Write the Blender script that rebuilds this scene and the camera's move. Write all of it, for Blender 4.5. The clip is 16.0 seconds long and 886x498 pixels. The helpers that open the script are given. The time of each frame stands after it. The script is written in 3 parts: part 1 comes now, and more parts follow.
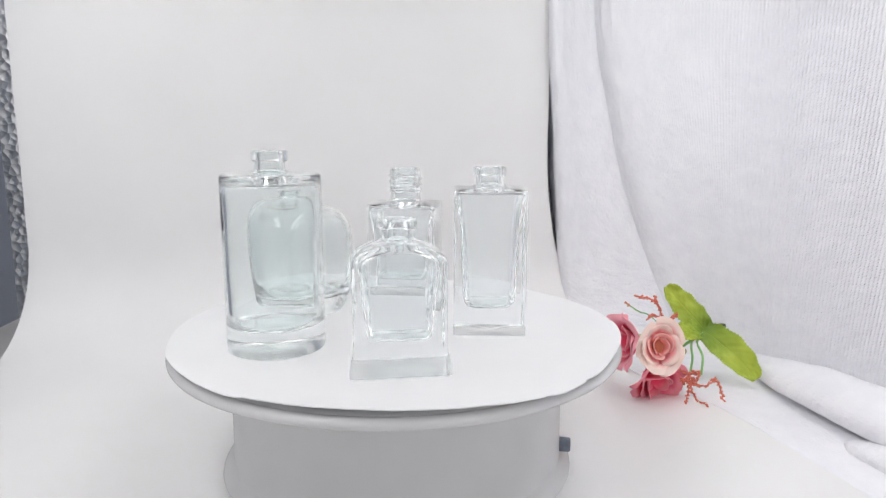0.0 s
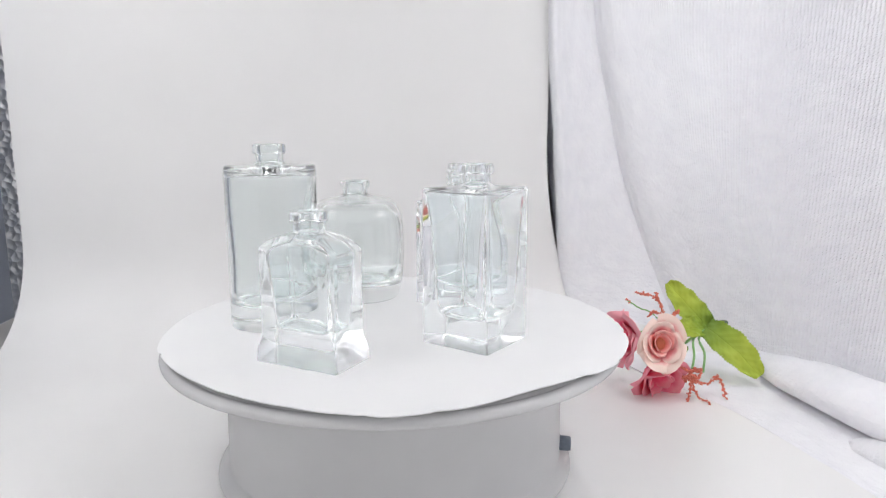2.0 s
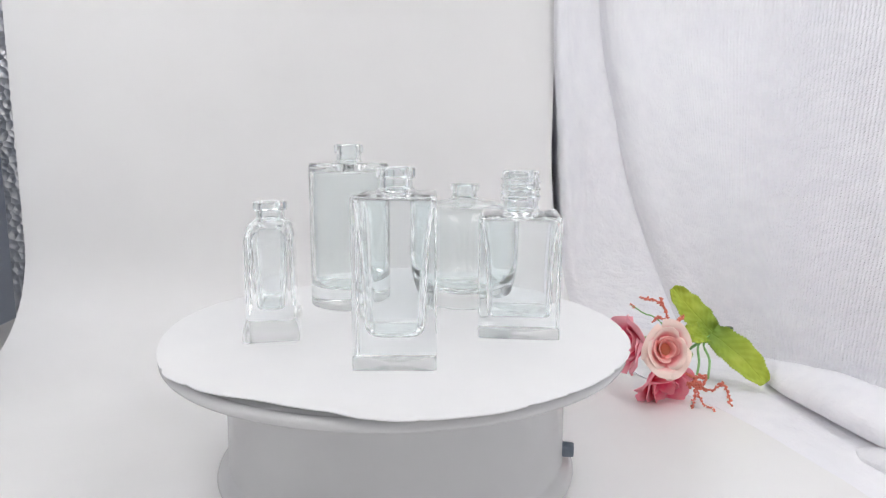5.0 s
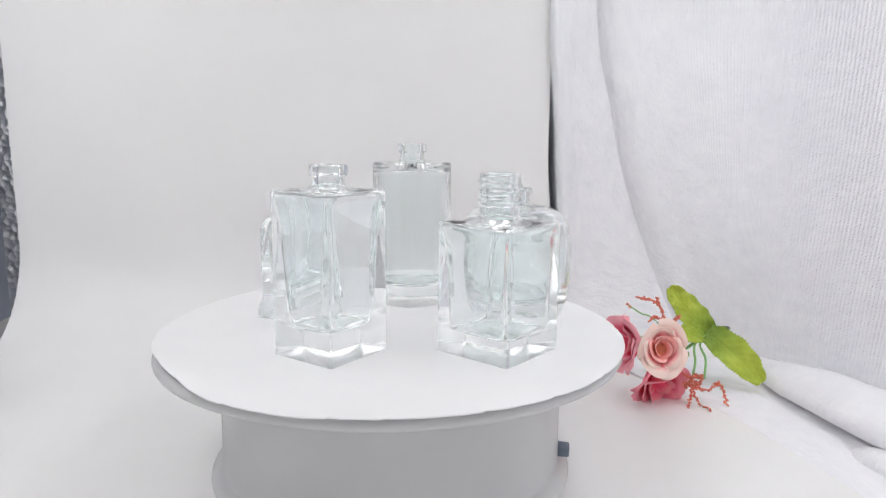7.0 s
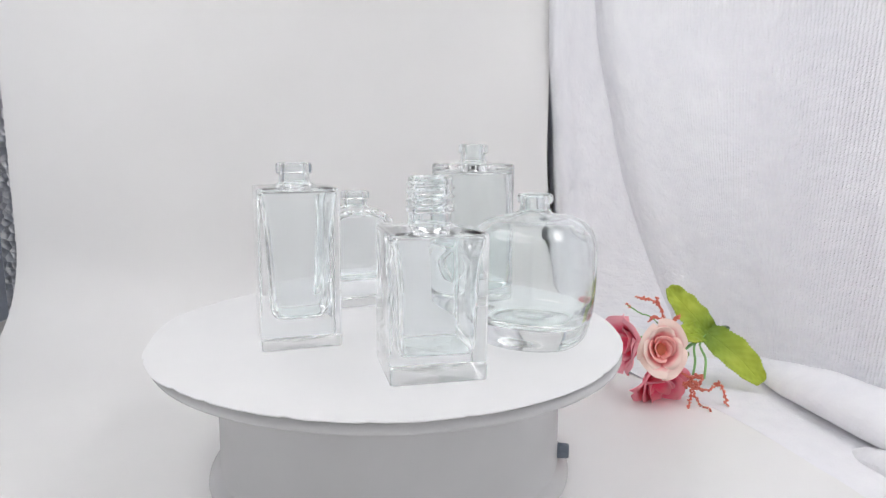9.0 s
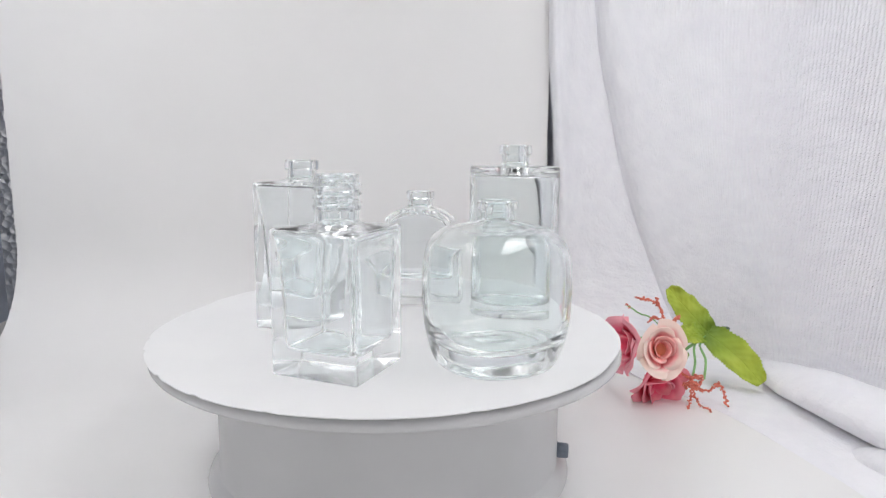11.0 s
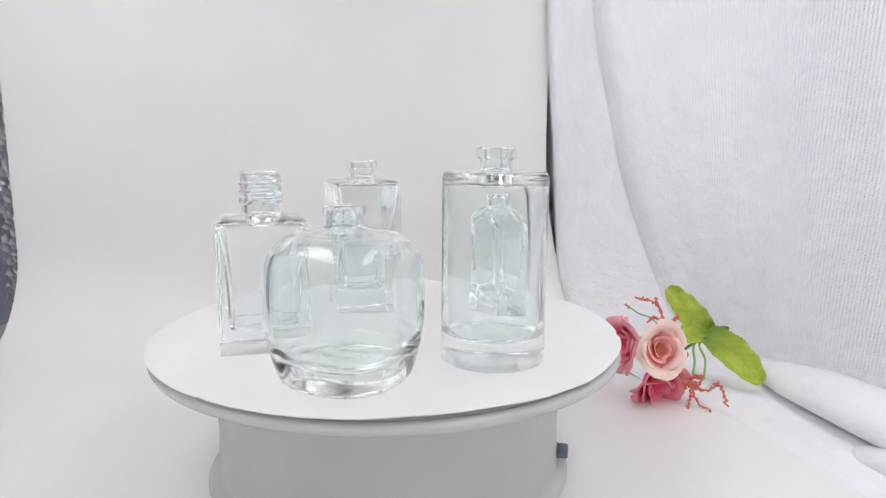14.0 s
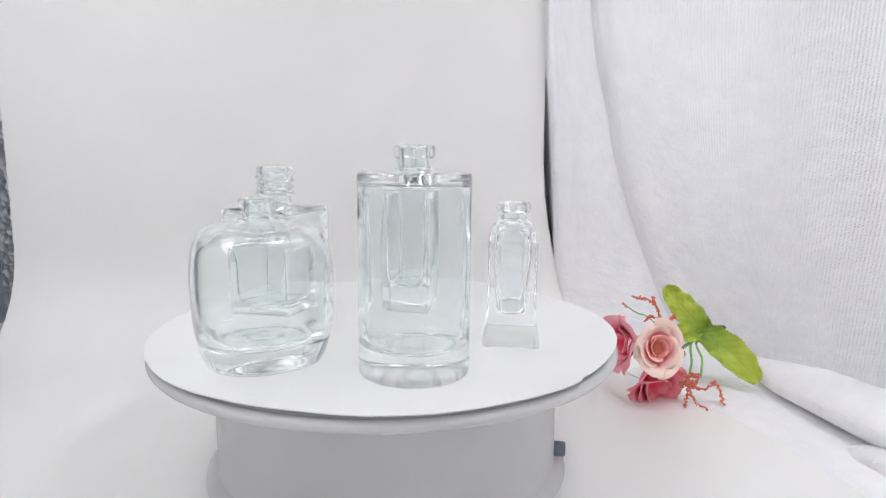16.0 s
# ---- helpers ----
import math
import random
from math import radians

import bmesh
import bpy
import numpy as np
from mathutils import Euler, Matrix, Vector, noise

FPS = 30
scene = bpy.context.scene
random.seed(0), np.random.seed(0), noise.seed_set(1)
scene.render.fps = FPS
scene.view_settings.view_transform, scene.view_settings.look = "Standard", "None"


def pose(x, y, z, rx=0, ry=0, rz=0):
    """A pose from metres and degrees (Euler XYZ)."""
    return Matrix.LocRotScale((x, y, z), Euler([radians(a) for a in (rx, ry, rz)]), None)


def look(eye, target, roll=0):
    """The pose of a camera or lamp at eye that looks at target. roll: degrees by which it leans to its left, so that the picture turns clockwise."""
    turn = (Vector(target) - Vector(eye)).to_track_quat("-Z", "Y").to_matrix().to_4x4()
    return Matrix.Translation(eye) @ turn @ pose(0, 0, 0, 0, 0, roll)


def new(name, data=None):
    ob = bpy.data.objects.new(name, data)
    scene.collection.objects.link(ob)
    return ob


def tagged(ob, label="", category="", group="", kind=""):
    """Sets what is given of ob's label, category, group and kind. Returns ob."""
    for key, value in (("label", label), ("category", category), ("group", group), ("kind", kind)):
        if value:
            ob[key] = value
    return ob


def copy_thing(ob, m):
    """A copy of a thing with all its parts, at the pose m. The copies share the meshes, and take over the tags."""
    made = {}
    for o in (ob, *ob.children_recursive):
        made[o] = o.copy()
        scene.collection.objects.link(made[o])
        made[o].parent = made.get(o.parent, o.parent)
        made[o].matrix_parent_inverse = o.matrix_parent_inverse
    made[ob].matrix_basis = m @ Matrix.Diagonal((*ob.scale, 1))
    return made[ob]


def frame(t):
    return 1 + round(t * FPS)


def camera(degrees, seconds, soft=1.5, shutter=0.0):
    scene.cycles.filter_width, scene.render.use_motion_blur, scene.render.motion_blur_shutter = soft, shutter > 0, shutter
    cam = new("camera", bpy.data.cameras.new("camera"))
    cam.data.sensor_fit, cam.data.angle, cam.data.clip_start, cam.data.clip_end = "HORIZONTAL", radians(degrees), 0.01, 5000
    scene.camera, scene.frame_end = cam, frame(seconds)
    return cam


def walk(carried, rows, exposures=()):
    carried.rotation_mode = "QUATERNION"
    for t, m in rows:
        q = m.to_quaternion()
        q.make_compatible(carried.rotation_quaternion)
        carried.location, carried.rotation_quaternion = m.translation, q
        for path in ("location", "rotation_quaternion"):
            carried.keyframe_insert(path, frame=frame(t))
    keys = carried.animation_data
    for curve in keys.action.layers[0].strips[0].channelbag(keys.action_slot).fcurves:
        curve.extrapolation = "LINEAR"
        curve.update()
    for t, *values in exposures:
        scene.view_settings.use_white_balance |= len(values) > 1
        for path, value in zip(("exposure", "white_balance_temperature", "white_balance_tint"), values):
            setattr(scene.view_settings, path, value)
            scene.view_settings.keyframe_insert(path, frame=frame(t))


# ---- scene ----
SECONDS = 16.0
cam = camera(67.13, SECONDS, soft=1.3)
PATH = [
    (0, (-0.0027, -0.3003, 0.1505), (0.0201, -0.0054, 0.1007), 0.26),
    (0.5, (-0.0022, -0.3008, 0.1501), (0.0205, -0.0057, 0.1010), -0.03),
    (1, (-0.0017, -0.2981, 0.1499), (0.0208, -0.0033, 0.0987), 0.02),
    (1.5, (-0.0025, -0.2970, 0.1488), (0.0194, -0.0022, 0.0974), 0.21),
    (2, (-0.0013, -0.2957, 0.1489), (0.0214, -0.0009, 0.0982), 0.09),
    (2.5, (-0.0014, -0.2952, 0.1481), (0.0197, -0.0002, 0.0981), 0.13),
    (3, (-0.0027, -0.2954, 0.1482), (0.0190, -0.0003, 0.0988), 0.23),
    (3.5, (-0.0039, -0.2954, 0.1479), (0.0190, -0.0004, 0.0985), 0.42),
    (4, (-0.0024, -0.2944, 0.1475), (0.0199, 0.0009, 0.0990), 0.49),
    (6.3, (-0.0003, -0.2923, 0.1484), (0.0198, 0.0029, 0.0987), 0.33),
    (6.5, (-0.0005, -0.2921, 0.1477), (0.0208, 0.0030, 0.0979), 0.09),
    (7, (0.0004, -0.2922, 0.1477), (0.0224, 0.0029, 0.0985), 0.59),
    (7.5, (0.0003, -0.2913, 0.1477), (0.0234, 0.0037, 0.0981), 0.42),
    (8, (0.0002, -0.2911, 0.1468), (0.0234, 0.0039, 0.0980), 0.54),
    (8.5, (0.0007, -0.2908, 0.1476), (0.0235, 0.0043, 0.0986), 0.41),
    (9, (0.0011, -0.2904, 0.1481), (0.0233, 0.0046, 0.0985), 0.42),
    (11.3, (0.0019, -0.2913, 0.1461), (0.0237, 0.0041, 0.0987), 0.42),
    (11.5, (0.0023, -0.2917, 0.1466), (0.0242, 0.0038, 0.0994), 0.16),
    (12, (0.0019, -0.2919, 0.1461), (0.0239, 0.0036, 0.0990), 0.27),
    (12.5, (0.0021, -0.2914, 0.1458), (0.0243, 0.0040, 0.0982), 0.19),
    (13, (0.0020, -0.2916, 0.1461), (0.0239, 0.0038, 0.0988), 0.32),
    (13.5, (0.0023, -0.2914, 0.1464), (0.0244, 0.0040, 0.0987), 0.39),
    (14, (0.0023, -0.2915, 0.1470), (0.0239, 0.0038, 0.0990), 0.18),
    (14.5, (0.0024, -0.2915, 0.1467), (0.0249, 0.0037, 0.0984), 0.38),
    (15, (0.0016, -0.2918, 0.1465), (0.0247, 0.0035, 0.0991), 0.32),
    (15.2, (0.0020, -0.2921, 0.1465), (0.0246, 0.0032, 0.0991), 0.47),
    (15.5, (0.0025, -0.2918, 0.1456), (0.0252, 0.0037, 0.0989), 0.34),
    (16, (0.0019, -0.2921, 0.1459), (0.0248, 0.0032, 0.0983), 0.30),
]
walk(cam, [(t, look(eye, target, roll)) for t, eye, target, roll in PATH],
     exposures=[(0.0, 0.11), (3.0, 0.10), (7.0, 0.05), (11.5, 0.02), (16.0, 0.06)])

# ---- world and lamps ----
scene.cycles.max_bounces, scene.cycles.transmission_bounces, scene.cycles.glossy_bounces, scene.cycles.diffuse_bounces = 32, 32, 16, 8
world = bpy.data.worlds.new("room_light")
scene.world = world
world.use_nodes = True
back = world.node_tree.nodes["Background"]
back.inputs[0].default_value = (0.985, 0.978, 1.0, 1)
back.inputs[1].default_value = 0.62


# ---- materials ----
def rgb(c):
    return (*c, 1) if len(c) == 3 else c


class Mat:
    """A node material with a few shortcuts."""

    def __init__(self, name, colour, rough=0.5, metal=0.0, **extra):
        self.m = bpy.data.materials.new(name)
        self.m.use_nodes = True
        self.t = self.m.node_tree
        self.b = self.t.nodes["Principled BSDF"]
        self.b.inputs["Base Color"].default_value = rgb(colour)
        self.b.inputs["Roughness"].default_value = rough
        self.b.inputs["Metallic"].default_value = metal
        for k, v in extra.items():
            self.b.inputs[k.replace("_", " ")].default_value = v

    def node(self, kind, **values):
        n = self.t.nodes.new(kind)
        for k, v in values.items():
            n.inputs[k.replace("_", " ")].default_value = v
        return n

    def link(self, a, b):
        self.t.links.new(a, b)

    def coords(self, which="Object", scale=(1, 1, 1)):
        c = self.t.nodes.new("ShaderNodeTexCoord")
        mp = self.t.nodes.new("ShaderNodeMapping")
        mp.inputs["Scale"].default_value = scale
        self.link(c.outputs[which], mp.inputs["Vector"])
        return mp.outputs["Vector"]

    def ramp(self, src, stops):
        r = self.t.nodes.new("ShaderNodeValToRGB")
        els = r.color_ramp.elements
        while len(els) < len(stops):
            els.new(0.5)
        for e, (p, c) in zip(els, stops):
            e.position, e.color = p, rgb(c)
        self.link(src, r.inputs["Fac"])
        return r.outputs["Color"]

    def noise(self, vec, scale, detail=3.0, rough=0.5):
        n = self.node("ShaderNodeTexNoise", Scale=scale, Detail=detail, Roughness=rough)
        self.link(vec, n.inputs["Vector"])
        return n.outputs["Fac"]

    def bump(self, height, strength, distance, below=None):
        n = self.node("ShaderNodeBump", Strength=strength, Distance=distance)
        self.link(height, n.inputs["Height"])
        if below is not None:
            self.link(below, n.inputs["Normal"])
        return n.outputs["Normal"]


def glass(name, tint, rough=0.0):
    a = Mat(name, tint, rough, 0.0, IOR=1.5)
    a.b.inputs["Transmission Weight"].default_value = 1.0
    v = a.coords()
    a.link(a.bump(a.noise(v, 60.0, 1.0), 0.03, 0.0005), a.b.inputs["Normal"])
    return a.m


def plain(name, lo, hi, scale, rough, bump=0.0, size=0.0005, fine=900.0):
    """A plain surface whose tone drifts a little, with fine relief."""
    a = Mat(name, lo, rough)
    v = a.coords()
    a.link(a.ramp(a.noise(v, scale, 4.0), [(0.35, lo), (0.65, hi)]), a.b.inputs["Base Color"])
    if bump:
        a.link(a.bump(a.noise(v, fine, 4.0), bump, size), a.b.inputs["Normal"])
    return a.m


GLASS = glass("clear_flint_glass", (0.958, 0.978, 0.982))
GLASS_GREEN = glass("faintly_green_glass", (0.950, 0.979, 0.976))
# rough from stippling; the darker tint stands in for shade under the bottles
GLASS_FOOT = glass("stippled_shaded_glass_foot", (0.82, 0.875, 0.87), 0.22)


def thin_paper():
    """White copy paper: faint fibres, and a share of the light comes through."""
    a = Mat("white_paper", (0.83, 0.83, 0.835), 0.8)
    v = a.coords()
    a.link(a.ramp(a.noise(v, 30, 4.0), [(0.35, (0.87, 0.87, 0.88)), (0.65, (0.89, 0.89, 0.895))]), a.b.inputs["Base Color"])
    a.link(a.bump(a.noise(v, 900.0, 4.0), 0.15, 0.0002), a.b.inputs["Normal"])
    through_it = a.node("ShaderNodeBsdfTranslucent", Color=(0.86, 0.86, 0.87, 1))
    mix = a.node("ShaderNodeMixShader", Fac=0.10)
    a.link(a.b.outputs[0], mix.inputs[1])
    a.link(through_it.outputs[0], mix.inputs[2])
    a.link(mix.outputs[0], a.t.nodes["Material Output"].inputs["Surface"])
    return a.m


PAPER = thin_paper()
SHEET = plain("white_backdrop_sheet", (0.815, 0.81, 0.805), (0.845, 0.84, 0.835), 9, 0.42, 0.05, 0.0002)
PLASTIC = plain("white_plastic", (0.59, 0.59, 0.595), (0.62, 0.62, 0.625), 25, 0.26, 0.04, 0.0002)
KNOB = plain("blue_grey_plastic", (0.15, 0.18, 0.23), (0.19, 0.22, 0.27), 300, 0.45, 0.2, 0.0003)
DARK = plain("dark_plastic", (0.03, 0.03, 0.035), (0.045, 0.045, 0.05), 80, 0.5)
CEILING = plain("white_lining", (0.78, 0.78, 0.78), (0.82, 0.82, 0.82), 8, 0.6)
GREY_FABRIC = plain("blue_grey_lining", (0.46, 0.51, 0.61), (0.50, 0.55, 0.65), 6, 0.55, 0.1, 0.0003)
TABLE = plain("pale_table", (0.55, 0.54, 0.53), (0.62, 0.61, 0.60), 5, 0.5, 0.05)
STEM = plain("green_stem", (0.20, 0.45, 0.14), (0.30, 0.56, 0.22), 200, 0.5, 0.2)
STEM_DARK = plain("dark_wire_stem", (0.03, 0.06, 0.03), (0.06, 0.10, 0.05), 200, 0.5)
BUD = plain("coral_foam", (0.66, 0.14, 0.09), (0.82, 0.27, 0.19), 700, 0.75, 0.6, 0.0008, 1500)


def foil():
    a = Mat("embossed_silver_foil", (0.78, 0.78, 0.79), 0.40, 1.0)
    v = a.coords()
    cells = a.node("ShaderNodeTexVoronoi", Scale=170.0)
    a.link(v, cells.inputs["Vector"])
    a.link(a.bump(cells.outputs["Distance"], 0.6, 0.003), a.b.inputs["Normal"])
    return a.m


def terry(name, ribs):
    """White towelling: ribs down the cloth, loops and soft tufts."""
    a = Mat(name, (0.88, 0.88, 0.89), 0.9)
    a.b.inputs["Sheen Weight"].default_value = 0.15
    uv = a.coords("UV")
    rib = a.node("ShaderNodeTexWave", Scale=195.0, Distortion=2.0, Detail=2.0)
    rib.inputs["Detail Scale"].default_value = 3.0
    a.link(uv, rib.inputs["Vector"])
    sep = a.t.nodes.new("ShaderNodeSeparateXYZ")
    a.link(uv, sep.inputs[0])
    worn = a.ramp(sep.outputs["X"], [(0.30, (0.03, 0.03, 0.03)), (0.46, (0.75, 0.75, 0.75)), (0.56, (1, 1, 1))])  # brushed flat towards the hem
    tall = a.t.nodes.new("ShaderNodeMath")
    tall.operation = "MULTIPLY"
    a.link(rib.outputs["Fac"], tall.inputs[0])
    a.link(worn, tall.inputs[1])
    n1 = a.bump(tall.outputs[0], ribs, 0.0015)
    rows = a.coords("UV", (1.0, 0.35, 1.0))
    n2 = a.bump(a.noise(rows, 650.0, 3.0, 0.7), 0.5, 0.0012, n1)
    n3 = a.bump(a.noise(uv, 70.0, 4.0, 0.6), 0.42, 0.004, n2)
    a.link(n3, a.b.inputs["Normal"])
    a.link(a.ramp(a.noise(uv, 60.0, 4.0), [(0.3, (0.84, 0.84, 0.875)), (0.7, (0.89, 0.89, 0.915))]), a.b.inputs["Base Color"])
    return a.m


def petal_mat(name, base, middle, edge):
    """Dyed fabric: the colour runs from the foot of the petal to its rim."""
    a = Mat(name, middle, 0.65)
    c = a.t.nodes.new("ShaderNodeTexCoord")
    sep = a.t.nodes.new("ShaderNodeSeparateXYZ")
    a.link(c.outputs["UV"], sep.inputs[0])
    n = a.noise(c.outputs["UV"], 5.0, 3.0)
    add = a.t.nodes.new("ShaderNodeMath")
    add.operation = "MULTIPLY_ADD"
    add.inputs[1].default_value = 0.35
    a.link(n, add.inputs[0])
    a.link(sep.outputs["Y"], add.inputs[2])
    a.link(a.ramp(add.outputs[0], [(0.15, base), (0.7, middle), (1.15, edge)]), a.b.inputs["Base Color"])
    thin = a.t.nodes.new("ShaderNodeBsdfTranslucent")  # light comes through the thin fabric
    a.link(a.b.inputs["Base Color"].links[0].from_socket, thin.inputs["Color"])
    mix = a.node("ShaderNodeMixShader", Fac=0.14)
    a.link(a.b.outputs[0], mix.inputs[1])
    a.link(thin.outputs[0], mix.inputs[2])
    a.link(mix.outputs[0], a.t.nodes["Material Output"].inputs["Surface"])
    streak = a.coords("UV", (22, 2, 1))
    a.link(a.bump(a.noise(streak, 2.0, 3.0), 0.3, 0.0006), a.b.inputs["Normal"])
    return a.m


def leaf_mat():
    """Printed fabric: mottled green, pale midrib and side veins; shade at the folded foot is painted in."""
    a = Mat("green_fabric_leaf", (0.3, 0.42, 0.04), 0.55)
    c = a.coords("UV")
    n = a.noise(c, 3.0, 4.0)
    tone = a.ramp(n, [(0.3, (0.33, 0.42, 0.035)), (0.55, (0.42, 0.52, 0.05)), (0.8, (0.50, 0.60, 0.085))])
    sep = a.t.nodes.new("ShaderNodeSeparateXYZ")
    a.link(c, sep.inputs[0])
    # shading of the folded foot, multiplied into the leaf colour
    foot = a.ramp(sep.outputs["Y"], [(0.0, (0.38, 0.52, 0.50)), (0.25, (0.66, 0.76, 0.7)), (0.55, (1.0, 1.0, 1.0))])
    mix = a.t.nodes.new("ShaderNodeMix")
    mix.data_type, mix.blend_type = "RGBA", "MULTIPLY"
    mix.inputs["Factor"].default_value = 1.0
    a.link(tone, mix.inputs["A"])
    a.link(foot, mix.inputs["B"])
    a.link(mix.outputs["Result"], a.b.inputs["Base Color"])
    off = a.t.nodes.new("ShaderNodeMath")
    off.operation = "SUBTRACT"
    off.inputs[1].default_value = 0.5
    a.link(sep.outputs["X"], off.inputs[0])
    side = a.t.nodes.new("ShaderNodeMath")
    side.operation = "ABSOLUTE"
    a.link(off.outputs[0], side.inputs[0])
    slope = a.t.nodes.new("ShaderNodeMath")
    slope.operation = "MULTIPLY_ADD"
    slope.inputs[1].default_value = -0.45
    a.link(side.outputs[0], slope.inputs[0])
    a.link(sep.outputs["Y"], slope.inputs[2])
    veins = a.t.nodes.new("ShaderNodeMath")
    veins.operation = "PINGPONG"
    veins.inputs[1].default_value = 0.06
    a.link(slope.outputs[0], veins.inputs[0])
    rib = a.ramp(side.outputs[0], [(0.0, (0, 0, 0)), (0.035, (1, 1, 1))])
    low = a.bump(rib, 0.5, 0.0006)
    a.link(a.bump(veins.outputs[0], 0.5, 0.006, low), a.b.inputs["Normal"])
    return a.m


def glow(name, colour, strength):
    a = Mat(name, (0.9, 0.9, 0.9), 0.4)
    a.b.inputs["Emission Color"].default_value = rgb(colour)
    a.b.inputs["Emission Strength"].default_value = strength
    return a.m


FOIL, LEAF = foil(), leaf_mat()
TERRY, TERRY_SOFT = terry("white_towelling", 0.65), terry("white_towelling_pile", 0.06)
PINK_PALE = petal_mat("pale_pink_petal", (0.72, 0.27, 0.15), (0.96, 0.38, 0.35), (0.98, 0.56, 0.52))
PINK_CREAM = petal_mat("cream_pink_petal", (0.96, 0.26, 0.30), (0.98, 0.42, 0.44), (0.99, 0.80, 0.72))
PINK_DEEP = petal_mat("deep_pink_petal", (0.95, 0.09, 0.19), (0.99, 0.18, 0.30), (0.99, 0.40, 0.48))
PINK_MID = petal_mat("rose_pink_petal", (0.95, 0.11, 0.22), (0.99, 0.21, 0.33), (0.99, 0.46, 0.53))
LED = glow("led_light", (0.992, 0.985, 0.992), 11.0)
# added glow behind the strips, for softer and less contrasty light
FILL_GLOW = glow("led_fill_glow", (0.992, 0.985, 0.992), 3.28)


# ---- mesh helpers ----
def smooth(me, angle=40):
    me.polygons.foreach_set("use_smooth", [True] * len(me.polygons))
    me.set_sharp_from_angle(angle=radians(angle))


def part(name, bm, material, parent=None, label="", angle=40):
    me = bpy.data.meshes.new(name)
    bmesh.ops.recalc_face_normals(bm, faces=bm.faces)
    bm.to_mesh(me)
    bm.free()
    smooth(me, angle)
    me.materials.append(material)
    ob = new(name, me)
    ob.parent = parent
    return tagged(ob, label) if label else ob


def box(bm, size, at=(0, 0, 0), bevel=0.0, turn=None):
    m = Matrix.Translation(at) @ (turn or Matrix.Identity(4)) @ Matrix.Diagonal((*size, 1))
    geo = bmesh.ops.create_cube(bm, size=1, matrix=m)
    if bevel:
        edges = {e for v in geo["verts"] for e in v.link_edges}
        bmesh.ops.bevel(bm, geom=list(edges), offset=bevel, segments=3, profile=0.6, affect="EDGES")


def lathe(bm, profile, steps=96):
    """Turns a profile of (radius, z) round z; ends at radius 0 are closed."""
    rings = []
    for r, z in profile:
        if r <= 0:
            rings.append([bm.verts.new((0, 0, z))])
        else:
            turn = [2 * math.pi * i / steps for i in range(steps)]
            rings.append([bm.verts.new((r * math.cos(a), r * math.sin(a), z)) for a in turn])
    skin(bm, rings)


def skin(bm, rings):
    for a, b in zip(rings, rings[1:]):
        n = max(len(a), len(b))
        for i in range(n):
            j = (i + 1) % n
            if len(a) == 1 and len(b) == 1:
                continue
            if len(a) == 1:
                bm.faces.new((a[0], b[i], b[j]))
            elif len(b) == 1:
                bm.faces.new((a[i], b[0], a[j]))
            else:
                bm.faces.new((a[i], b[i], b[j], a[j]))


def grid(bm, fn, nu, nv, closed=False):
    """A sheet of nu x nv cells from fn(u, v), with its uv."""
    layer = bm.loops.layers.uv.verify()
    cols = nu if closed else nu + 1
    vs = [[bm.verts.new(fn(i / nu, j / nv)) for j in range(nv + 1)] for i in range(cols)]
    for i in range(nu):
        k = (i + 1) % cols
        for j in range(nv):
            f = bm.faces.new((vs[i][j], vs[k][j], vs[k][j + 1], vs[i][j + 1]))
            for lp, (a, b) in zip(f.loops, ((i, j), (i + 1, j), (i + 1, j + 1), (i, j + 1))):
                lp[layer].uv = (a / nu, b / nv)
    return vs


def thicken(bm, depth):
    """Gives an open sheet a second side and a rim."""
    layer = bm.loops.layers.uv.verify()
    bm.normal_update()
    faces, rims = bm.faces[:], [e for e in bm.edges if e.is_boundary]
    twin = {v: bm.verts.new(v.co - v.normal * depth) for v in bm.verts[:]}

    def put(loops):
        f = bm.faces.new([v for v, _ in loops])
        for lp, (_, c) in zip(f.loops, loops):
            lp[layer].uv = c
    for e in rims:
        lp = e.link_loops[0]
        a, b, ca, cb = lp.vert, lp.link_loop_next.vert, lp[layer].uv.copy(), lp.link_loop_next[layer].uv.copy()
        put([(b, cb), (a, ca), (twin[a], ca), (twin[b], cb)])
    for f in faces:
        put([(twin[lp.vert], lp[layer].uv.copy()) for lp in reversed(f.loops[:])])


def tube(bm, points, radius, sides=7, end=None):
    """A round rod along points, tapering to end."""
    pts = [Vector(p) for p in points]
    end = radius if end is None else end
    rings = []
    for i, p in enumerate(pts):
        d = (pts[min(i + 1, len(pts) - 1)] - pts[max(i - 1, 0)]).normalized()
        a = d.orthogonal().normalized()
        b = d.cross(a)
        r = radius + (end - radius) * i / (len(pts) - 1)
        rings.append([bm.verts.new(p + r * (math.cos(2 * math.pi * k / sides) * a + math.sin(2 * math.pi * k / sides) * b)) for k in range(sides)])
    first, last = bm.verts.new(pts[0]), bm.verts.new(pts[-1])
    skin(bm, [[first]] + rings + [[last]])


def curve_points(keys, n):
    """A smooth run of n + 1 points through the keys (Catmull-Rom)."""
    ks = [Vector(k) for k in keys]
    ks = [2 * ks[0] - ks[1]] + ks + [2 * ks[-1] - ks[-2]]
    out = []
    for i in range(n + 1):
        s = i / n * (len(ks) - 3)
        k = min(int(s), len(ks) - 4)
        f = s - k
        p0, p1, p2, p3 = ks[k:k + 4]
        out.append(0.5 * ((2 * p1) + (p2 - p0) * f + (2 * p0 - 5 * p1 + 4 * p2 - p3) * f * f + (3 * p1 - p0 - 3 * p2 + p3) * f ** 3))
    return out


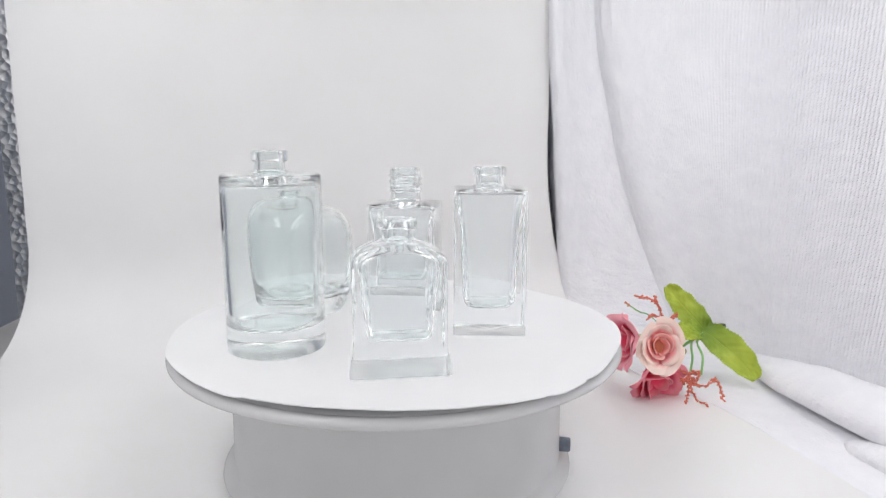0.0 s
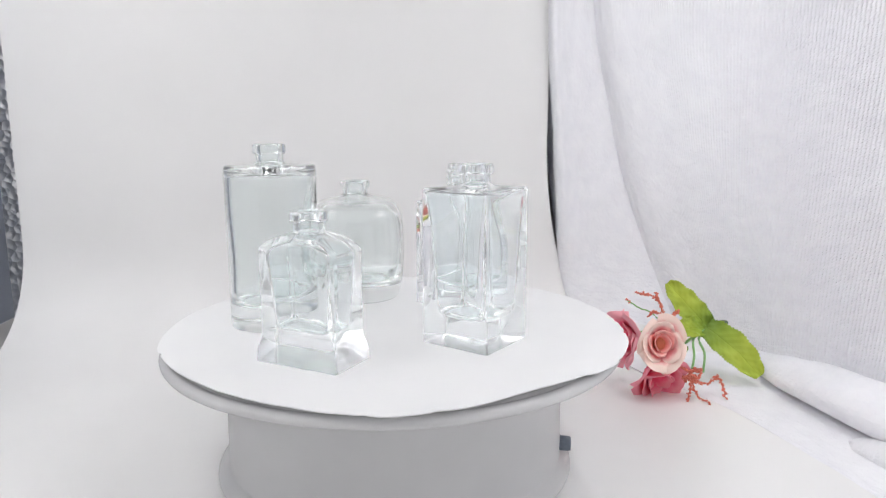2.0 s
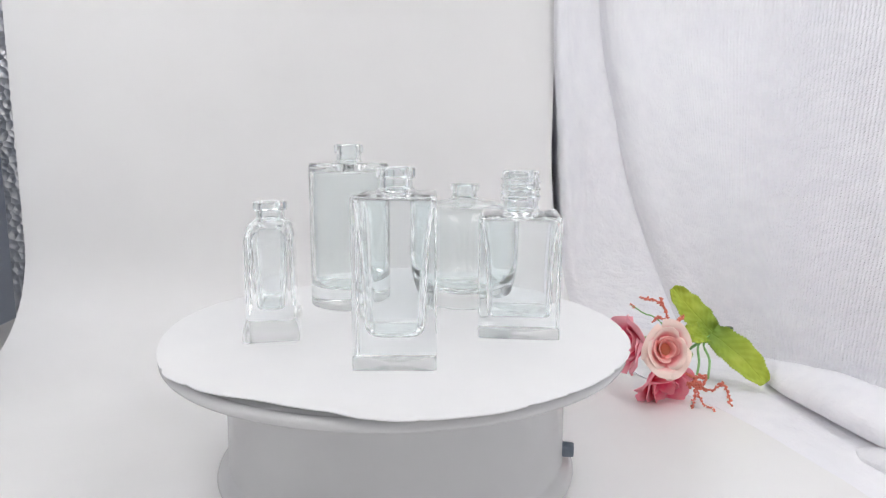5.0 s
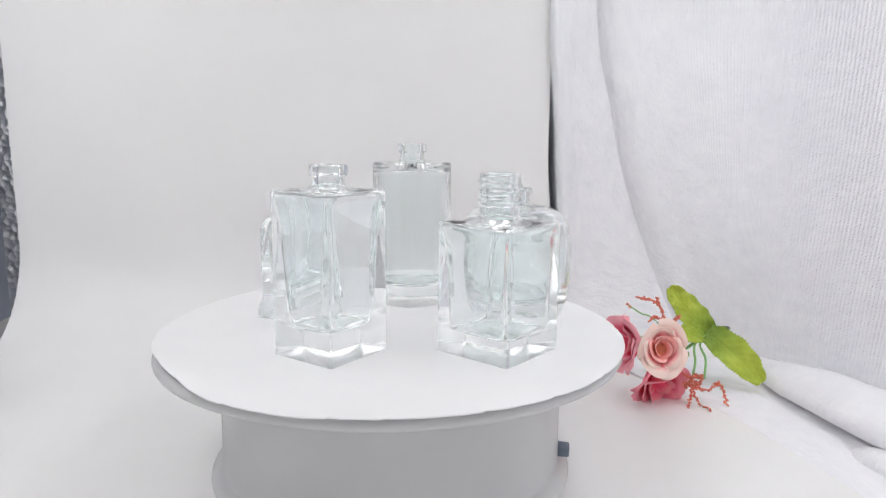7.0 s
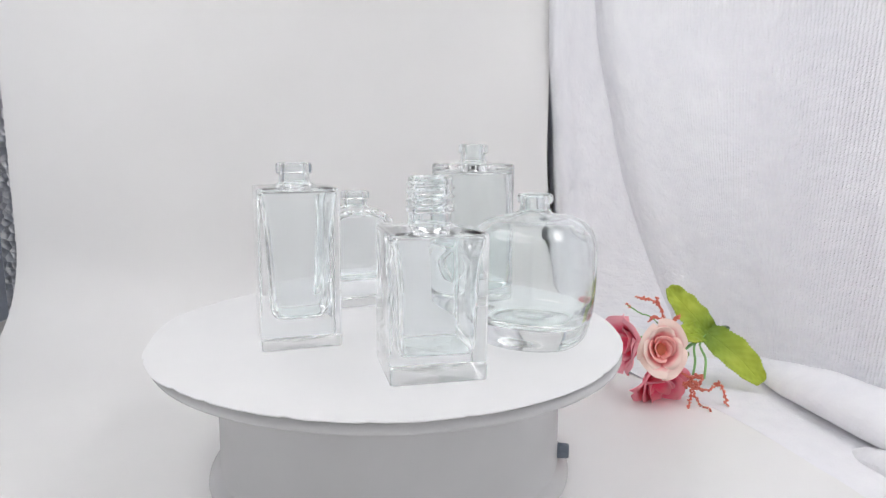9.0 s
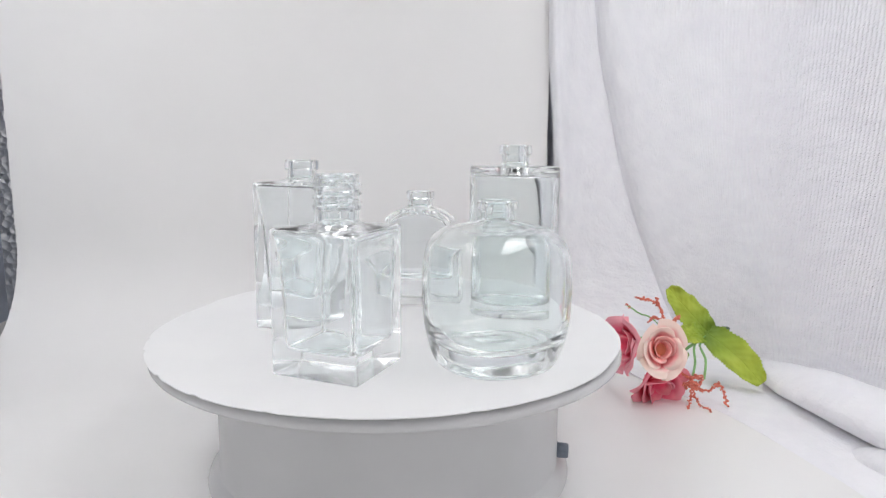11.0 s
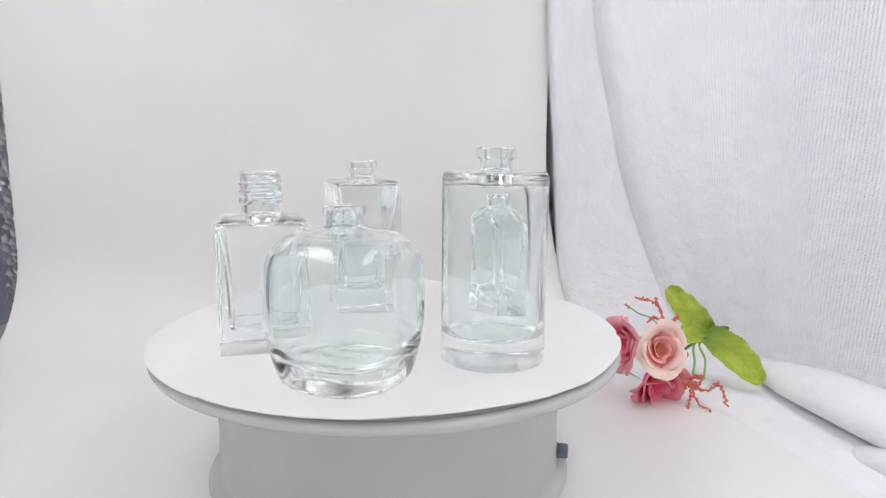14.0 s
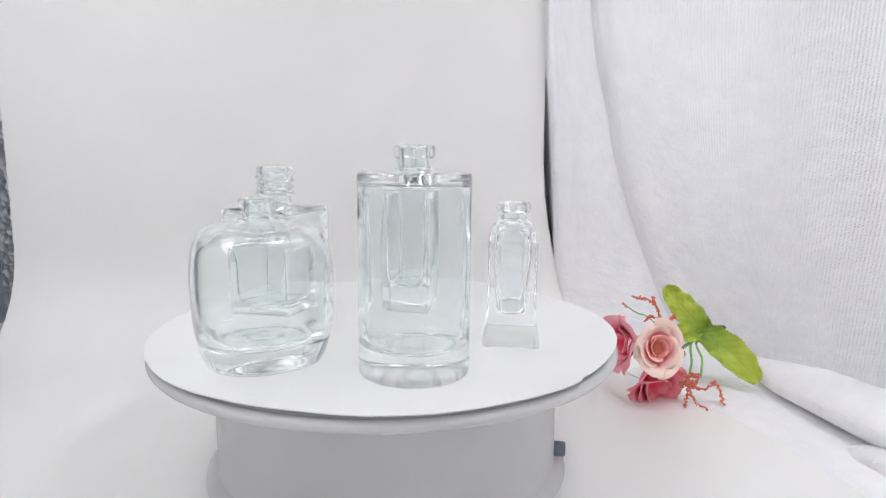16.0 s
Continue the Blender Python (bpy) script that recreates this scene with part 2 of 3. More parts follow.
# ---- the light box ----
XL, XR, YB, YF, ZC = -0.312, 0.41, 0.262, -0.62, 0.56


def slab(name, size, at, material, label, category):
    bm = bmesh.new()
    box(bm, size, at)
    return tagged(part(name, bm, material), label, category, kind="structure")


slab("floor", (2.4, 2.4, 0.04), (0, -0.2, -0.0235), TABLE, "pale table top under the photo light box", "floor")
slab("wall_back", (0.74, 0.006, ZC), (0.049, YB + 0.003, ZC / 2), FOIL, "embossed silver foil back wall of the light box", "wall")
slab("wall_left", (0.006, YB - 0.10, ZC), (XL - 0.003, (YB + 0.10) / 2, ZC / 2), GREY_FABRIC, "smooth blue-grey side wall of the light box", "wall")
# out of view; foil added here to keep blue-grey out of the bottles
slab("unseen_wall_left_front", (0.006, 0.10 - YF, ZC), (XL - 0.003, (0.10 + YF) / 2, ZC / 2), FOIL, "unseen foil side wall added to brighten what the glass reflects", "wall")
slab("wall_right", (0.006, YB - YF, ZC), (XR + 0.003, (YB + YF) / 2, ZC / 2), CEILING, "white side wall of the light box", "wall")
slab("ceiling", (0.74, YB - YF + 0.012, 0.006), (0.049, (YB + YF) / 2, ZC + 0.003), CEILING, "white lining of the light box roof", "ceiling")


def led_panel():
    ob = tagged(new("ceiling_light"), "deep white LED lamp box with seven glowing strips and an added fill glow", "lamp", "LED lamp boxes under the roof")
    bm = bmesh.new()
    box(bm, (0.14, 0.32, ZC - 0.44 + 0.007), (0, 0, (ZC - 0.44 - 0.009) / 2), 0.002)
    part("housing", bm, PLASTIC, ob)
    bm = bmesh.new()
    # glowing sheet added to soften the light; the strips are the actual lamps
    box(bm, (0.13, 0.31, 0.002), (0, 0, -0.0091))
    part("fill_panel", bm, FILL_GLOW, ob, "added glowing fill panel that softens the lamp light")
    for i in range(7):
        bm = bmesh.new()
        box(bm, (0.115, 0.009, 0.002), (0, -0.126 + 0.042 * i, -0.0112))
        part("led_strip", bm, LED, ob, "glowing white LED strip")
    return ob


lamp_a = led_panel()
lamp_a.matrix_basis = pose(-0.215, -0.12, 0.44)
lamp_b = copy_thing(lamp_a, pose(0.215, -0.12, 0.44))


def backdrop():
    """One white sheet that hangs at the back and sweeps forward over the floor."""
    x0, yb, rad, top = -0.2545, 0.178, 0.075, 0.36
    floor_len, bend = 0.62, rad * math.pi / 2
    hang = top - rad
    total = hang + bend + floor_len

    def at(u, v):
        s = v * total
        if s < hang:
            y, z = yb, top - s
        elif s < hang + bend:
            a = (s - hang) / rad
            y, z = yb - rad * (1 - math.cos(a)), rad * (1 - math.sin(a))
        else:
            y, z = yb - rad - (s - hang - bend), 0.0
        xr = 0.1088 + 0.0025 * min(1, max(0, (z - 0.19) / 0.05)) if z > 0.145 else 0.1088 + 0.0145 * ((0.145 - z) / 0.10) ** 2
        if y < yb - 0.02:
            xr = min(0.33, xr + 4 * (yb - 0.02 - y))
        x = x0 + u * (xr - x0)
        ripple = 0.0008 * math.sin(4 * u + 1.0) * min(1, z / 0.1)
        return x, y + ripple, z + 0.0012 + 0.0004 * math.sin(7 * u + 3 * v)
    bm = bmesh.new()
    grid(bm, at, 40, 150)
    thicken(bm, 0.0008)
    return tagged(part("backdrop", bm, SHEET, angle=60), "seamless white sheet sweeping from wall to floor", "backdrop", kind="structure")


backdrop()

# ---- the towel ----
HANG = [  # columns from the turned-back hem round to the front; each from the top down
    [(0.1243, 0.2480, 0.4112), (0.1233, 0.2480, 0.2416), (0.1243, 0.2480, 0.1645), (0.1269, 0.2480, 0.1131), (0.1315, 0.2180, 0.0637), (0.1271, 0.1709, 0.0339), (0.1337, 0.1541, 0.0165)],
    [(0.1115, 0.1727, 0.4112), (0.1105, 0.1727, 0.2416), (0.1115, 0.1727, 0.1645), (0.1141, 0.1727, 0.1131), (0.1187, 0.1707, 0.0637), (0.1275, 0.1624, 0.0339), (0.1347, 0.1481, 0.0185)],
    [(0.1151, 0.1845, 0.4112), (0.1187, 0.1839, 0.2416), (0.1272, 0.1839, 0.1645), (0.1351, 0.1829, 0.1131), (0.1459, 0.1794, 0.0637), (0.1568, 0.1701, 0.0339), (0.1720, 0.1535, 0.0105)],
    [(0.1196, 0.1942, 0.4112), (0.1288, 0.1931, 0.2416), (0.1463, 0.1931, 0.1645), (0.1607, 0.1911, 0.1131), (0.1792, 0.1860, 0.0637), (0.1926, 0.1757, 0.0339), (0.2035, 0.1578, 0.0065)],
    [(0.1316, 0.1832, 0.4112), (0.1408, 0.1821, 0.2416), (0.1583, 0.1821, 0.1645), (0.1727, 0.1801, 0.1131), (0.1912, 0.1750, 0.0637), (0.2046, 0.1647, 0.0339), (0.2125, 0.1586, 0.0050)],
    [(0.1850, 0.1624, 0.4112), (0.1871, 0.1624, 0.2416), (0.1974, 0.1604, 0.1645), (0.2077, 0.1594, 0.1131), (0.2190, 0.1573, 0.0637), (0.2251, 0.1522, 0.0200), (0.2282, 0.1439, 0.0020)],
    [(0.2591, 0.1316, 0.4112), (0.2549, 0.1285, 0.2416), (0.2519, 0.1265, 0.1645), (0.2498, 0.1244, 0.1131), (0.2477, 0.1234, 0.0637), (0.2467, 0.1213, 0.0200), (0.2467, 0.1172, 0.0020)],
    [(0.3166, 0.0699, 0.4112), (0.3084, 0.0679, 0.2416), (0.3002, 0.0658, 0.1645), (0.2920, 0.0638, 0.1131), (0.2837, 0.0617, 0.0637), (0.2776, 0.0596, 0.0200), (0.2745, 0.0576, 0.0020)],
    [(0.3495, -0.0226, 0.4112), (0.3413, -0.0226, 0.2416), (0.3310, -0.0226, 0.1645), (0.3207, -0.0226, 0.1131), (0.3105, -0.0226, 0.0637), (0.3022, -0.0226, 0.0200), (0.2981, -0.0226, 0.0020)],
    [(0.3701, -0.1562, 0.4112), (0.3619, -0.1562, 0.2416), (0.3547, -0.1562, 0.1645), (0.3475, -0.1562, 0.1131), (0.3392, -0.1562, 0.0637), (0.3310, -0.1562, 0.0200), (0.3269, -0.1562, 0.0020)],
    [(0.3804, -0.3207, 0.4112), (0.3752, -0.3207, 0.2416), (0.3701, -0.3207, 0.1645), (0.3649, -0.3207, 0.1131), (0.3598, -0.3207, 0.0637), (0.3547, -0.3207, 0.0200), (0.3495, -0.3207, 0.0020)],
]


def metres_uv(bm, su, sv):
    layer = bm.loops.layers.uv.verify()
    for f in bm.faces:
        for lp in f.loops:
            lp[layer].uv = (lp[layer].uv[0] * su, lp[layer].uv[1] * sv)


def table_surface(rows, nu, nv):
    cols = [curve_points(c, nv) for c in rows]
    lines = [curve_points([c[j] for c in cols], nu) for j in range(nv + 1)]
    return lambda u, v: lines[round(v * nv)][round(u * nu)]


def towel():
    ob = tagged(new("towel"), "white ribbed towelling cloth draped over wall and floor", "towel")
    nu, nv = 150, 110
    cols = [[Vector(p) for p in c] for c in HANG]
    for c in cols[:2]:  # the hem stands a little clear of the sheet lower down
        for p, gap in zip(c, (-0.0025, -0.0015, 0.0022, 0.0032, 0.0022, 0.0, 0.0)):
            p.x += gap
    eye = Vector((0.0, -0.36, 0))
    for c, lean in zip(cols[4:9], (0.0, 0.06, 0.10, 0.01, -0.03)):  # the panel leans back towards the roof
        for p, k in zip(c, (1.0, 0.92, 0.68, 0.42, 0.16, 0.0, 0.0)):
            away = p - eye
            p.x, p.y = p.x + away.x * lean * k, p.y + away.y * lean * k
    for p, k in zip(cols[3], (0.0150, 0.0140, 0.0120, 0.0100, 0.0080, 0.0040, 0.0)):
        p.x += k
    for p, k in zip(cols[4], (0.0170, 0.0150, 0.0120, 0.0090, 0.0060, 0.0030, 0.0)):
        p.x += k
    lap = (0.0030, 0.0030, 0.0030, 0.0028, 0.0022, 0.0012, 0.0005)
    cols.insert(4, [p + Vector((0.0030, -0.97 * k, 0)) for p, k in zip(cols[3], lap)])  # the front layer laps over the turned-back hem
    surf = table_surface(cols, nu, nv)

    def soft(u, v):
        p = surf(u, v)
        d = 0.0022 * noise.noise(Vector((p.x * 22, p.y * 22, p.z * 9))) + 0.0009 * noise.noise(p * 70)
        return p + Vector((-0.6, -0.8, 0)) * d
    bm = bmesh.new()
    grid(bm, soft, nu, nv)
    thicken(bm, 0.0022)
    metres_uv(bm, 0.62, 0.40)
    part("hanging_panel", bm, TERRY, ob, angle=70)

    edge = [(0.1335, 0.1640, 0.0230), (0.1347, 0.1481, 0.0165), (0.1435, 0.1213, 0.0052), (0.1540, 0.0905, 0.0017), (0.1800, 0.0350, 0.0013), (0.1955, -0.0514, 0.0013), (0.2067, -0.1562, 0.0013), (0.2140, -0.3207, 0.0013)]
    inner = [(0.2050, 0.1780, 0.0060), (0.2118, 0.1584, 0.0040), (0.2385, 0.1316, 0.0026), (0.2549, 0.0987, 0.0026), (0.2693, 0.0576, 0.0026), (0.2930, -0.0226, 0.0026), (0.3207, -0.1562, 0.0026), (0.3444, -0.3207, 0.0026)]
    a, b = curve_points(edge, 90), curve_points(inner, 90)

    def flap(u, v):
        i = round(v * 90)
        p = a[i].lerp(b[i], u)
        lift = 0.0010 * (0.5 + 0.5 * noise.noise(p * 38)) * math.sin(math.pi * min(1, u * 1.4 + 0.04)) ** 0.5 + 0.0006 * min(1, u * 12)
        return p + Vector((0, 0, lift))
    bm = bmesh.new()
    grid(bm, flap, 36, 90)
    thicken(bm, 0.0008)
    metres_uv(bm, 0.10, 0.48)
    part("floor_flap", bm, TERRY_SOFT, ob, angle=70)

    def roll(keys, radii, name):
        pts, rs = curve_points(keys, 60), curve_points([(r, 0, 0) for r in radii], 60)

        def around(u, v):
            i = round(v * 60)
            d = (pts[min(i + 1, 60)] - pts[max(i - 1, 0)]).normalized()
            side = d.cross(Vector((0, 0, 1))).normalized()
            up = side.cross(d)
            ang = 2 * math.pi * u
            r = rs[i].x * (1 + 0.10 * noise.noise(Vector((math.cos(ang), math.sin(ang), v * 5)))) * (1.0 if 0 < i < 60 else 0.3)
            return pts[i] + side * math.cos(ang) * r * 1.15 + up * math.sin(ang) * r * 0.65
        bm = bmesh.new()
        grid(bm, around, 32, 60, closed=True)
        metres_uv(bm, 0.07, 0.2)
        part(name, bm, TERRY_SOFT, ob, angle=80)
    crease = curve_points([(0.2320, 0.1040, 0.0022), (0.2225, 0.0690, 0.0022), (0.2225, 0.0350, 0.0022), (0.2255, 0.0050, 0.0022), (0.2340, -0.0500, 0.0022), (0.2470, -0.1200, 0.0022)], 80)
    foot = curve_points([(0.2410, 0.1290, 0.0022), (0.2530, 0.1120, 0.0022), (0.2680, 0.0860, 0.0022), (0.2820, 0.0560, 0.0022), (0.2990, 0.0000, 0.0022), (0.3180, -0.0900, 0.0022)], 80)

    out = Vector((-0.97, -0.25, 0))

    def pillow(u, v):
        """A rolled fold: tucked under at the crease, bulging out over it, then falling to the foot of the panel."""
        i = round(v * 80)
        h = 0.0035 + 0.0150 * min(1, v * 2.2) ** 0.8
        a = 0.0140 * min(1, v * 3)
        c = crease[i] - out * 0.53 * a
        if u < 0.5:
            ang = radians(-80 + 170 * u / 0.5)
            p = c + out * a * math.cos(ang)
            z = h * (0.60 + 0.40 * math.sin(ang))
        else:
            k = (u - 0.5) / 0.5
            p = c.lerp(foot[i], k)
            z = h * math.cos(0.96 * math.pi / 2 * k) ** 0.8
        return p + Vector((0, 0, z + 0.0012 * noise.noise(p * 55) * min(1, u * 4)))
    bm = bmesh.new()
    grid(bm, pillow, 36, 80)
    metres_uv(bm, 0.06, 0.24)
    thicken(bm, 0.0012)
    part("rolled_fold", bm, TERRY_SOFT, ob, angle=80)
    roll([(0.2190, -0.0080, 0.0012), (0.2225, -0.0200, 0.0030), (0.2320, -0.0460, 0.0048), (0.2500, -0.0850, 0.0060)], [0.0030, 0.0090, 0.0135, 0.0160], "bunched_fold")
    return ob


towel()

# ---- turntable ----
TOP = 0.064  # height of the paper's upper side


def turntable():
    ob = tagged(new("turntable"), "white plastic motorised display turntable with a side knob", "turntable")
    ob.matrix_basis = pose(0, 0, 0)
    bm = bmesh.new()
    lathe(bm, [(0, 0.0022), (0.0796, 0.0022), (0.0802, 0.0030), (0.0800, 0.0040), (0.0790, 0.0052), (0.0768, 0.0078), (0.0757, 0.0086), (0.0752, 0.0092),
               (0.0750, 0.030), (0.0746, 0.0570), (0, 0.0570)], 128)
    part("base", bm, PLASTIC, ob)
    bm = bmesh.new()
    lathe(bm, [(0, -0.0076), (0.0930, -0.0076), (0.0946, -0.0074), (0.0954, -0.0067), (0.0953, -0.0061), (0.0962, -0.0058), (0.0985, -0.0056), (0.0998, -0.0051), (0.1003, -0.0043),
               (0.1004, -0.0035), (0.1001, -0.0026), (0.0994, -0.0018), (0.0983, -0.0013), (0.0972, -0.0013), (0.0964, -0.0016), (0.0960, -0.0017), (0.0955, -0.0014), (0.0950, -0.0011), (0.0944, -0.0010), (0, -0.0010)], 160)
    platter = part("platter", bm, PLASTIC, ob)
    platter.matrix_basis = pose(0, 0, TOP)
    bm = bmesh.new()
    lathe(bm, [(0, 0.0), (0.0033, 0.0), (0.0035, 0.0005), (0.0034, 0.0042), (0.0030, 0.0049), (0, 0.0051)], 8)
    knob = part("knob", bm, KNOB, ob, "blue-grey speed knob")
    a = -15.0
    knob.matrix_basis = pose(0.0752 * math.cos(radians(a)), 0.0752 * math.sin(radians(a)), 0.0125, 0, 90, a)
    return ob, platter


table, platter = turntable()


CUTS = [  # where the scissors turned: degrees round the paper, the radius there and how far the rim curls up, in millimetres
    (-170, 99.8, 1.1), (-157, 100.2, 1.1), (-143, 99.8, 1.2), (-127, 100.6, 1.3), (-116, 99.7, 2.2), (-99, 99.6, 2.4), (-86, 99.9, 2.0), (-76, 100.2, 1.6), (-66, 100.9, 0.9), (-56, 102.0, 0.4), (-44, 100.5, 0.9), (-27, 99.6, 2.5),
    (-15, 99.9, 1.9), (-7, 101.2, 0.4), (-1, 102.3, -0.0), (9, 102.3, -0.1), (17, 102.5, -0.2), (26, 101.8, 0.1), (40, 101.4, 0.0), (54, 101.6, 0.0), (72, 101.7, 0.0), (87, 101.3, 0.1), (99, 101.2, 0.2), (113, 100.9, 0.3),
    (127, 100.5, 0.4), (141, 100.4, 0.6), (151, 100.2, 0.8), (163, 99.8, 1.4), (178, 99.7, 1.6), (190, 99.8, 1.1)]
NICKS = (-122, -61, -48, 2, 23, 33, 51, 66, 83, 120)  # small tears where two cuts meet


def paper_disc():
    """Hand-cut paper: straight scissor cuts between corners, rough edge, small tears."""

    def rim_at(deg):
        deg = (deg + 170) % 360 - 170
        for (lo, r0, l0), (hi, r1, l1) in zip(CUTS, CUTS[1:]):
            if lo <= deg <= hi:
                f = (deg - lo) / (hi - lo)
                ease = f * f * (3 - 2 * f)
                r = r0 + (r1 - r0) * (0.65 * f + 0.35 * ease)
                up = l0 + (l1 - l0) * ease
                break
        for k in NICKS:
            d = deg - k
            if -0.4 < d < 2.6:
                r -= 0.8 * (1 - max(0, d) / 2.6)
        a = radians(deg)
        return 0.001 * r + 0.00022 * noise.noise(Vector((math.cos(a) * 14, math.sin(a) * 14, 0))) + 0.00012 * noise.noise(Vector((math.cos(a) * 60, math.sin(a) * 60, 3))), 0.001 * up
    bm = bmesh.new()
    n = 480
    rim = [rim_at(360 * i / n) for i in range(n)]

    def ring(k, z):
        out = []
        for i, (r, up) in enumerate(rim):
            t = 2 * math.pi * i / n
            curl = max(0, k - 0.82) / 0.18
            out.append(bm.verts.new((k * r * math.cos(t), k * r * math.sin(t), z + (up if up > 0 else up * curl * curl) * curl ** 1.5)))
        return out
    skin(bm, [[bm.verts.new((0, 0, -0.0008))], ring(0.82, -0.0008), ring(0.88, -0.0006), ring(0.94, -0.0004), ring(0.999, -0.0004), ring(1.0, -0.0002), ring(0.999, 0.0), ring(0.97, 0.0), ring(0.94, 0.0), ring(0.88, -0.0002), ring(0.82, -0.0004), ring(0.5, -0.0004), [bm.verts.new((0, 0, -0.0004))]])
    return tagged(part("paper_disc", bm, PAPER, angle=60), "round white paper cut by hand, lying on the turntable", "paper")


paper = paper_disc()


# ---- bottles ----
def rect_ring(hx, hy, r, z, k=12):
    """A rounded rectangle of half sizes hx, hy and corner radius r; a circle where r reaches them."""
    r = min(r, hx - 2e-5, hy - 2e-5)
    out = []
    for q, (sx, sy) in enumerate(((1, 1), (-1, 1), (-1, -1), (1, -1))):
        for j in range(k):
            a = math.pi / 2 * (q + j / (k - 1))
            out.append(Vector((sx * (hx - r) + r * math.cos(a), sy * (hy - r) + r * math.sin(a), z)))
    return out


def oval_ring(hx, hy, n, z, count=72):
    out = []
    for i in range(count):
        a = 2 * math.pi * i / count
        c, s = math.cos(a), math.sin(a)
        k = (abs(c) ** n + abs(s) ** n) ** (-1 / n)
        out.append(Vector((hx * k * c, hy * k * s, z)))
    return out


def blend(a, b, n):
    """Sections between two sections of the same kind."""
    return [tuple(x + (y - x) * i / n for x, y in zip(a, b)) for i in range(n)]


def dense(sections, n):
    """Smooth sections through the given ones; the last number of each is its height."""
    a = curve_points([x[:3] for x in sections], n)
    b = curve_points([(x[3], 0, 0) for x in sections], n)
    return [(max(p.x, 1e-4), max(p.y, 1e-4), max(p.z, 5e-5), q.x) for p, q in zip(a, b)]


def bottle(name, outer, inner, material, label, ring, neck_at, thread=None, angle=32, ripple=0.00008, foot_slope=-0.8, neck_name="lip", neck_label="rounded clear glass lip"):
    """outer: sections from the foot up to the lip; inner: from the lip down into the hollow. One closed skin of glass."""
    bm = bmesh.new()
    outer, inner = ([(*x[:-1], x[-1] + 0.0011 * min(1.0, x[-1] / 0.006)) for x in side] for side in (outer, inner))
    loops = [[Vector(p) for p in ring(*x)] for x in outer]
    for x in inner:
        pts, z = ring(*x), x[-1]
        k = ripple * max(0.0, min(1.0, (z - 0.014) / 0.012, (0.064 - z) / 0.012))  # the blown inside is a little uneven
        for p in pts:
            side = Vector((p.x, p.y, 0))
            if k and side.length > 0.009:
                p += side.normalized() * k * noise.noise(Vector((p.x * 75, p.y * 75, p.z * 24 + len(outer))))
        loops.append(pts)
    if thread:
        for lp in loops[:len(outer)]:
            for p in lp:
                thread(p)
    rings = [[bm.verts.new((0, 0, outer[0][-1] + 0.00005))]]
    rings += [[bm.verts.new(p) for p in lp] for lp in loops]
    rings.append([bm.verts.new((0, 0, inner[-1][-1] - 0.0002))])
    skin(bm, rings)
    bmesh.ops.recalc_face_normals(bm, faces=bm.faces)
    ob = tagged(new(name), label, "bottle", "glass bottles on the turntable")
    cut = neck_at + 0.0011
    for piece, top in (("body", False), (neck_name, True)):
        half = bm.copy()
        bmesh.ops.delete(half, geom=[f for f in half.faces if (f.calc_center_median().z > cut) != top], context="FACES")
        me = bpy.data.meshes.new(piece)
        half.to_mesh(me)
        half.free()
        smooth(me, angle)
        me.materials.append(material)
        me.materials.append(GLASS_FOOT)  # the foot is stippled by the mould; its dark tint paints in contact shade
        for f in me.polygons:
            if f.center.z < 0.0015 and f.normal.z < foot_slope:
                f.material_index = 1
        child = new(piece, me)
        child.parent = ob
        child.visible_shadow = False  # the bottle's shadow is switched off, so the paper below stays lit
        if top:
            tagged(child, neck_label)
    bm.free()
    return ob


def circ(r, z):
    return (r, r, r, z)


def crimp(base, lip, r=0.0060):
    """A neck from its foot to a plain crimp lip: outer sections and the way back down the bore."""
    up = [circ(r + 0.0012, base), circ(r + 0.0003, base + 0.0007), circ(r, base + 0.0016), circ(r, (base + lip) / 2 - 0.001), circ(r, lip - 0.0046), circ(r + 0.0008, lip - 0.0043), circ(r + 0.0012, lip - 0.0038),
          circ(r + 0.0013, lip - 0.0024), circ(r + 0.0012, lip - 0.0008), circ(r + 0.0009, lip - 0.0002), circ(r + 0.0004, lip)]
    down = [circ(r - 0.0014, lip), circ(r - 0.0019, lip - 0.0005), circ(r - 0.0021, lip - 0.0015), circ(r - 0.0021, (base + lip) / 2 - 0.001), circ(r - 0.0021, base - 0.0002)]
    return up, down


def cylinder_bottle():
    h, r, lip = 0.0717, 0.0202, 0.0808
    up, down = crimp(h + 0.0004, lip)
    outer = [circ(r - 0.0008, 0.0), circ(r - 0.0003, 0.0002), circ(r, 0.0007), circ(r + 0.0001, 0.0022), circ(r, 0.02), circ(r, 0.045), circ(r, h - 0.0020), circ(r - 0.0002, h - 0.0010), circ(r - 0.0008, h - 0.0003),
             circ(r - 0.0018, h), circ(0.012, h + 0.0001)] + up
    inner = down + [circ(0.0050, h - 0.0016), circ(0.0075, h - 0.0030), circ(0.0150, h - 0.0036), circ(0.0168, h - 0.0042), circ(0.0179, h - 0.0060), circ(0.0180, 0.055), circ(0.0179, 0.035), circ(0.0178, 0.020), circ(0.0177, 0.0135),
                    circ(0.0168, 0.0106), circ(0.0145, 0.0092), circ(0.0105, 0.0089), circ(0.0060, 0.0090), circ(0.002, 0.0091)]
    inner = inner[:5] + dense(inner[5:], 60)
    return bottle("cylinder_bottle", outer, inner, GLASS_GREEN, "tall round clear glass bottle with a thick base and plain lip", lambda a, b, c, z: rect_ring(a, b, c, z, 40), (h + 0.0004 + lip) / 2 - 0.001, ripple=0.00032)


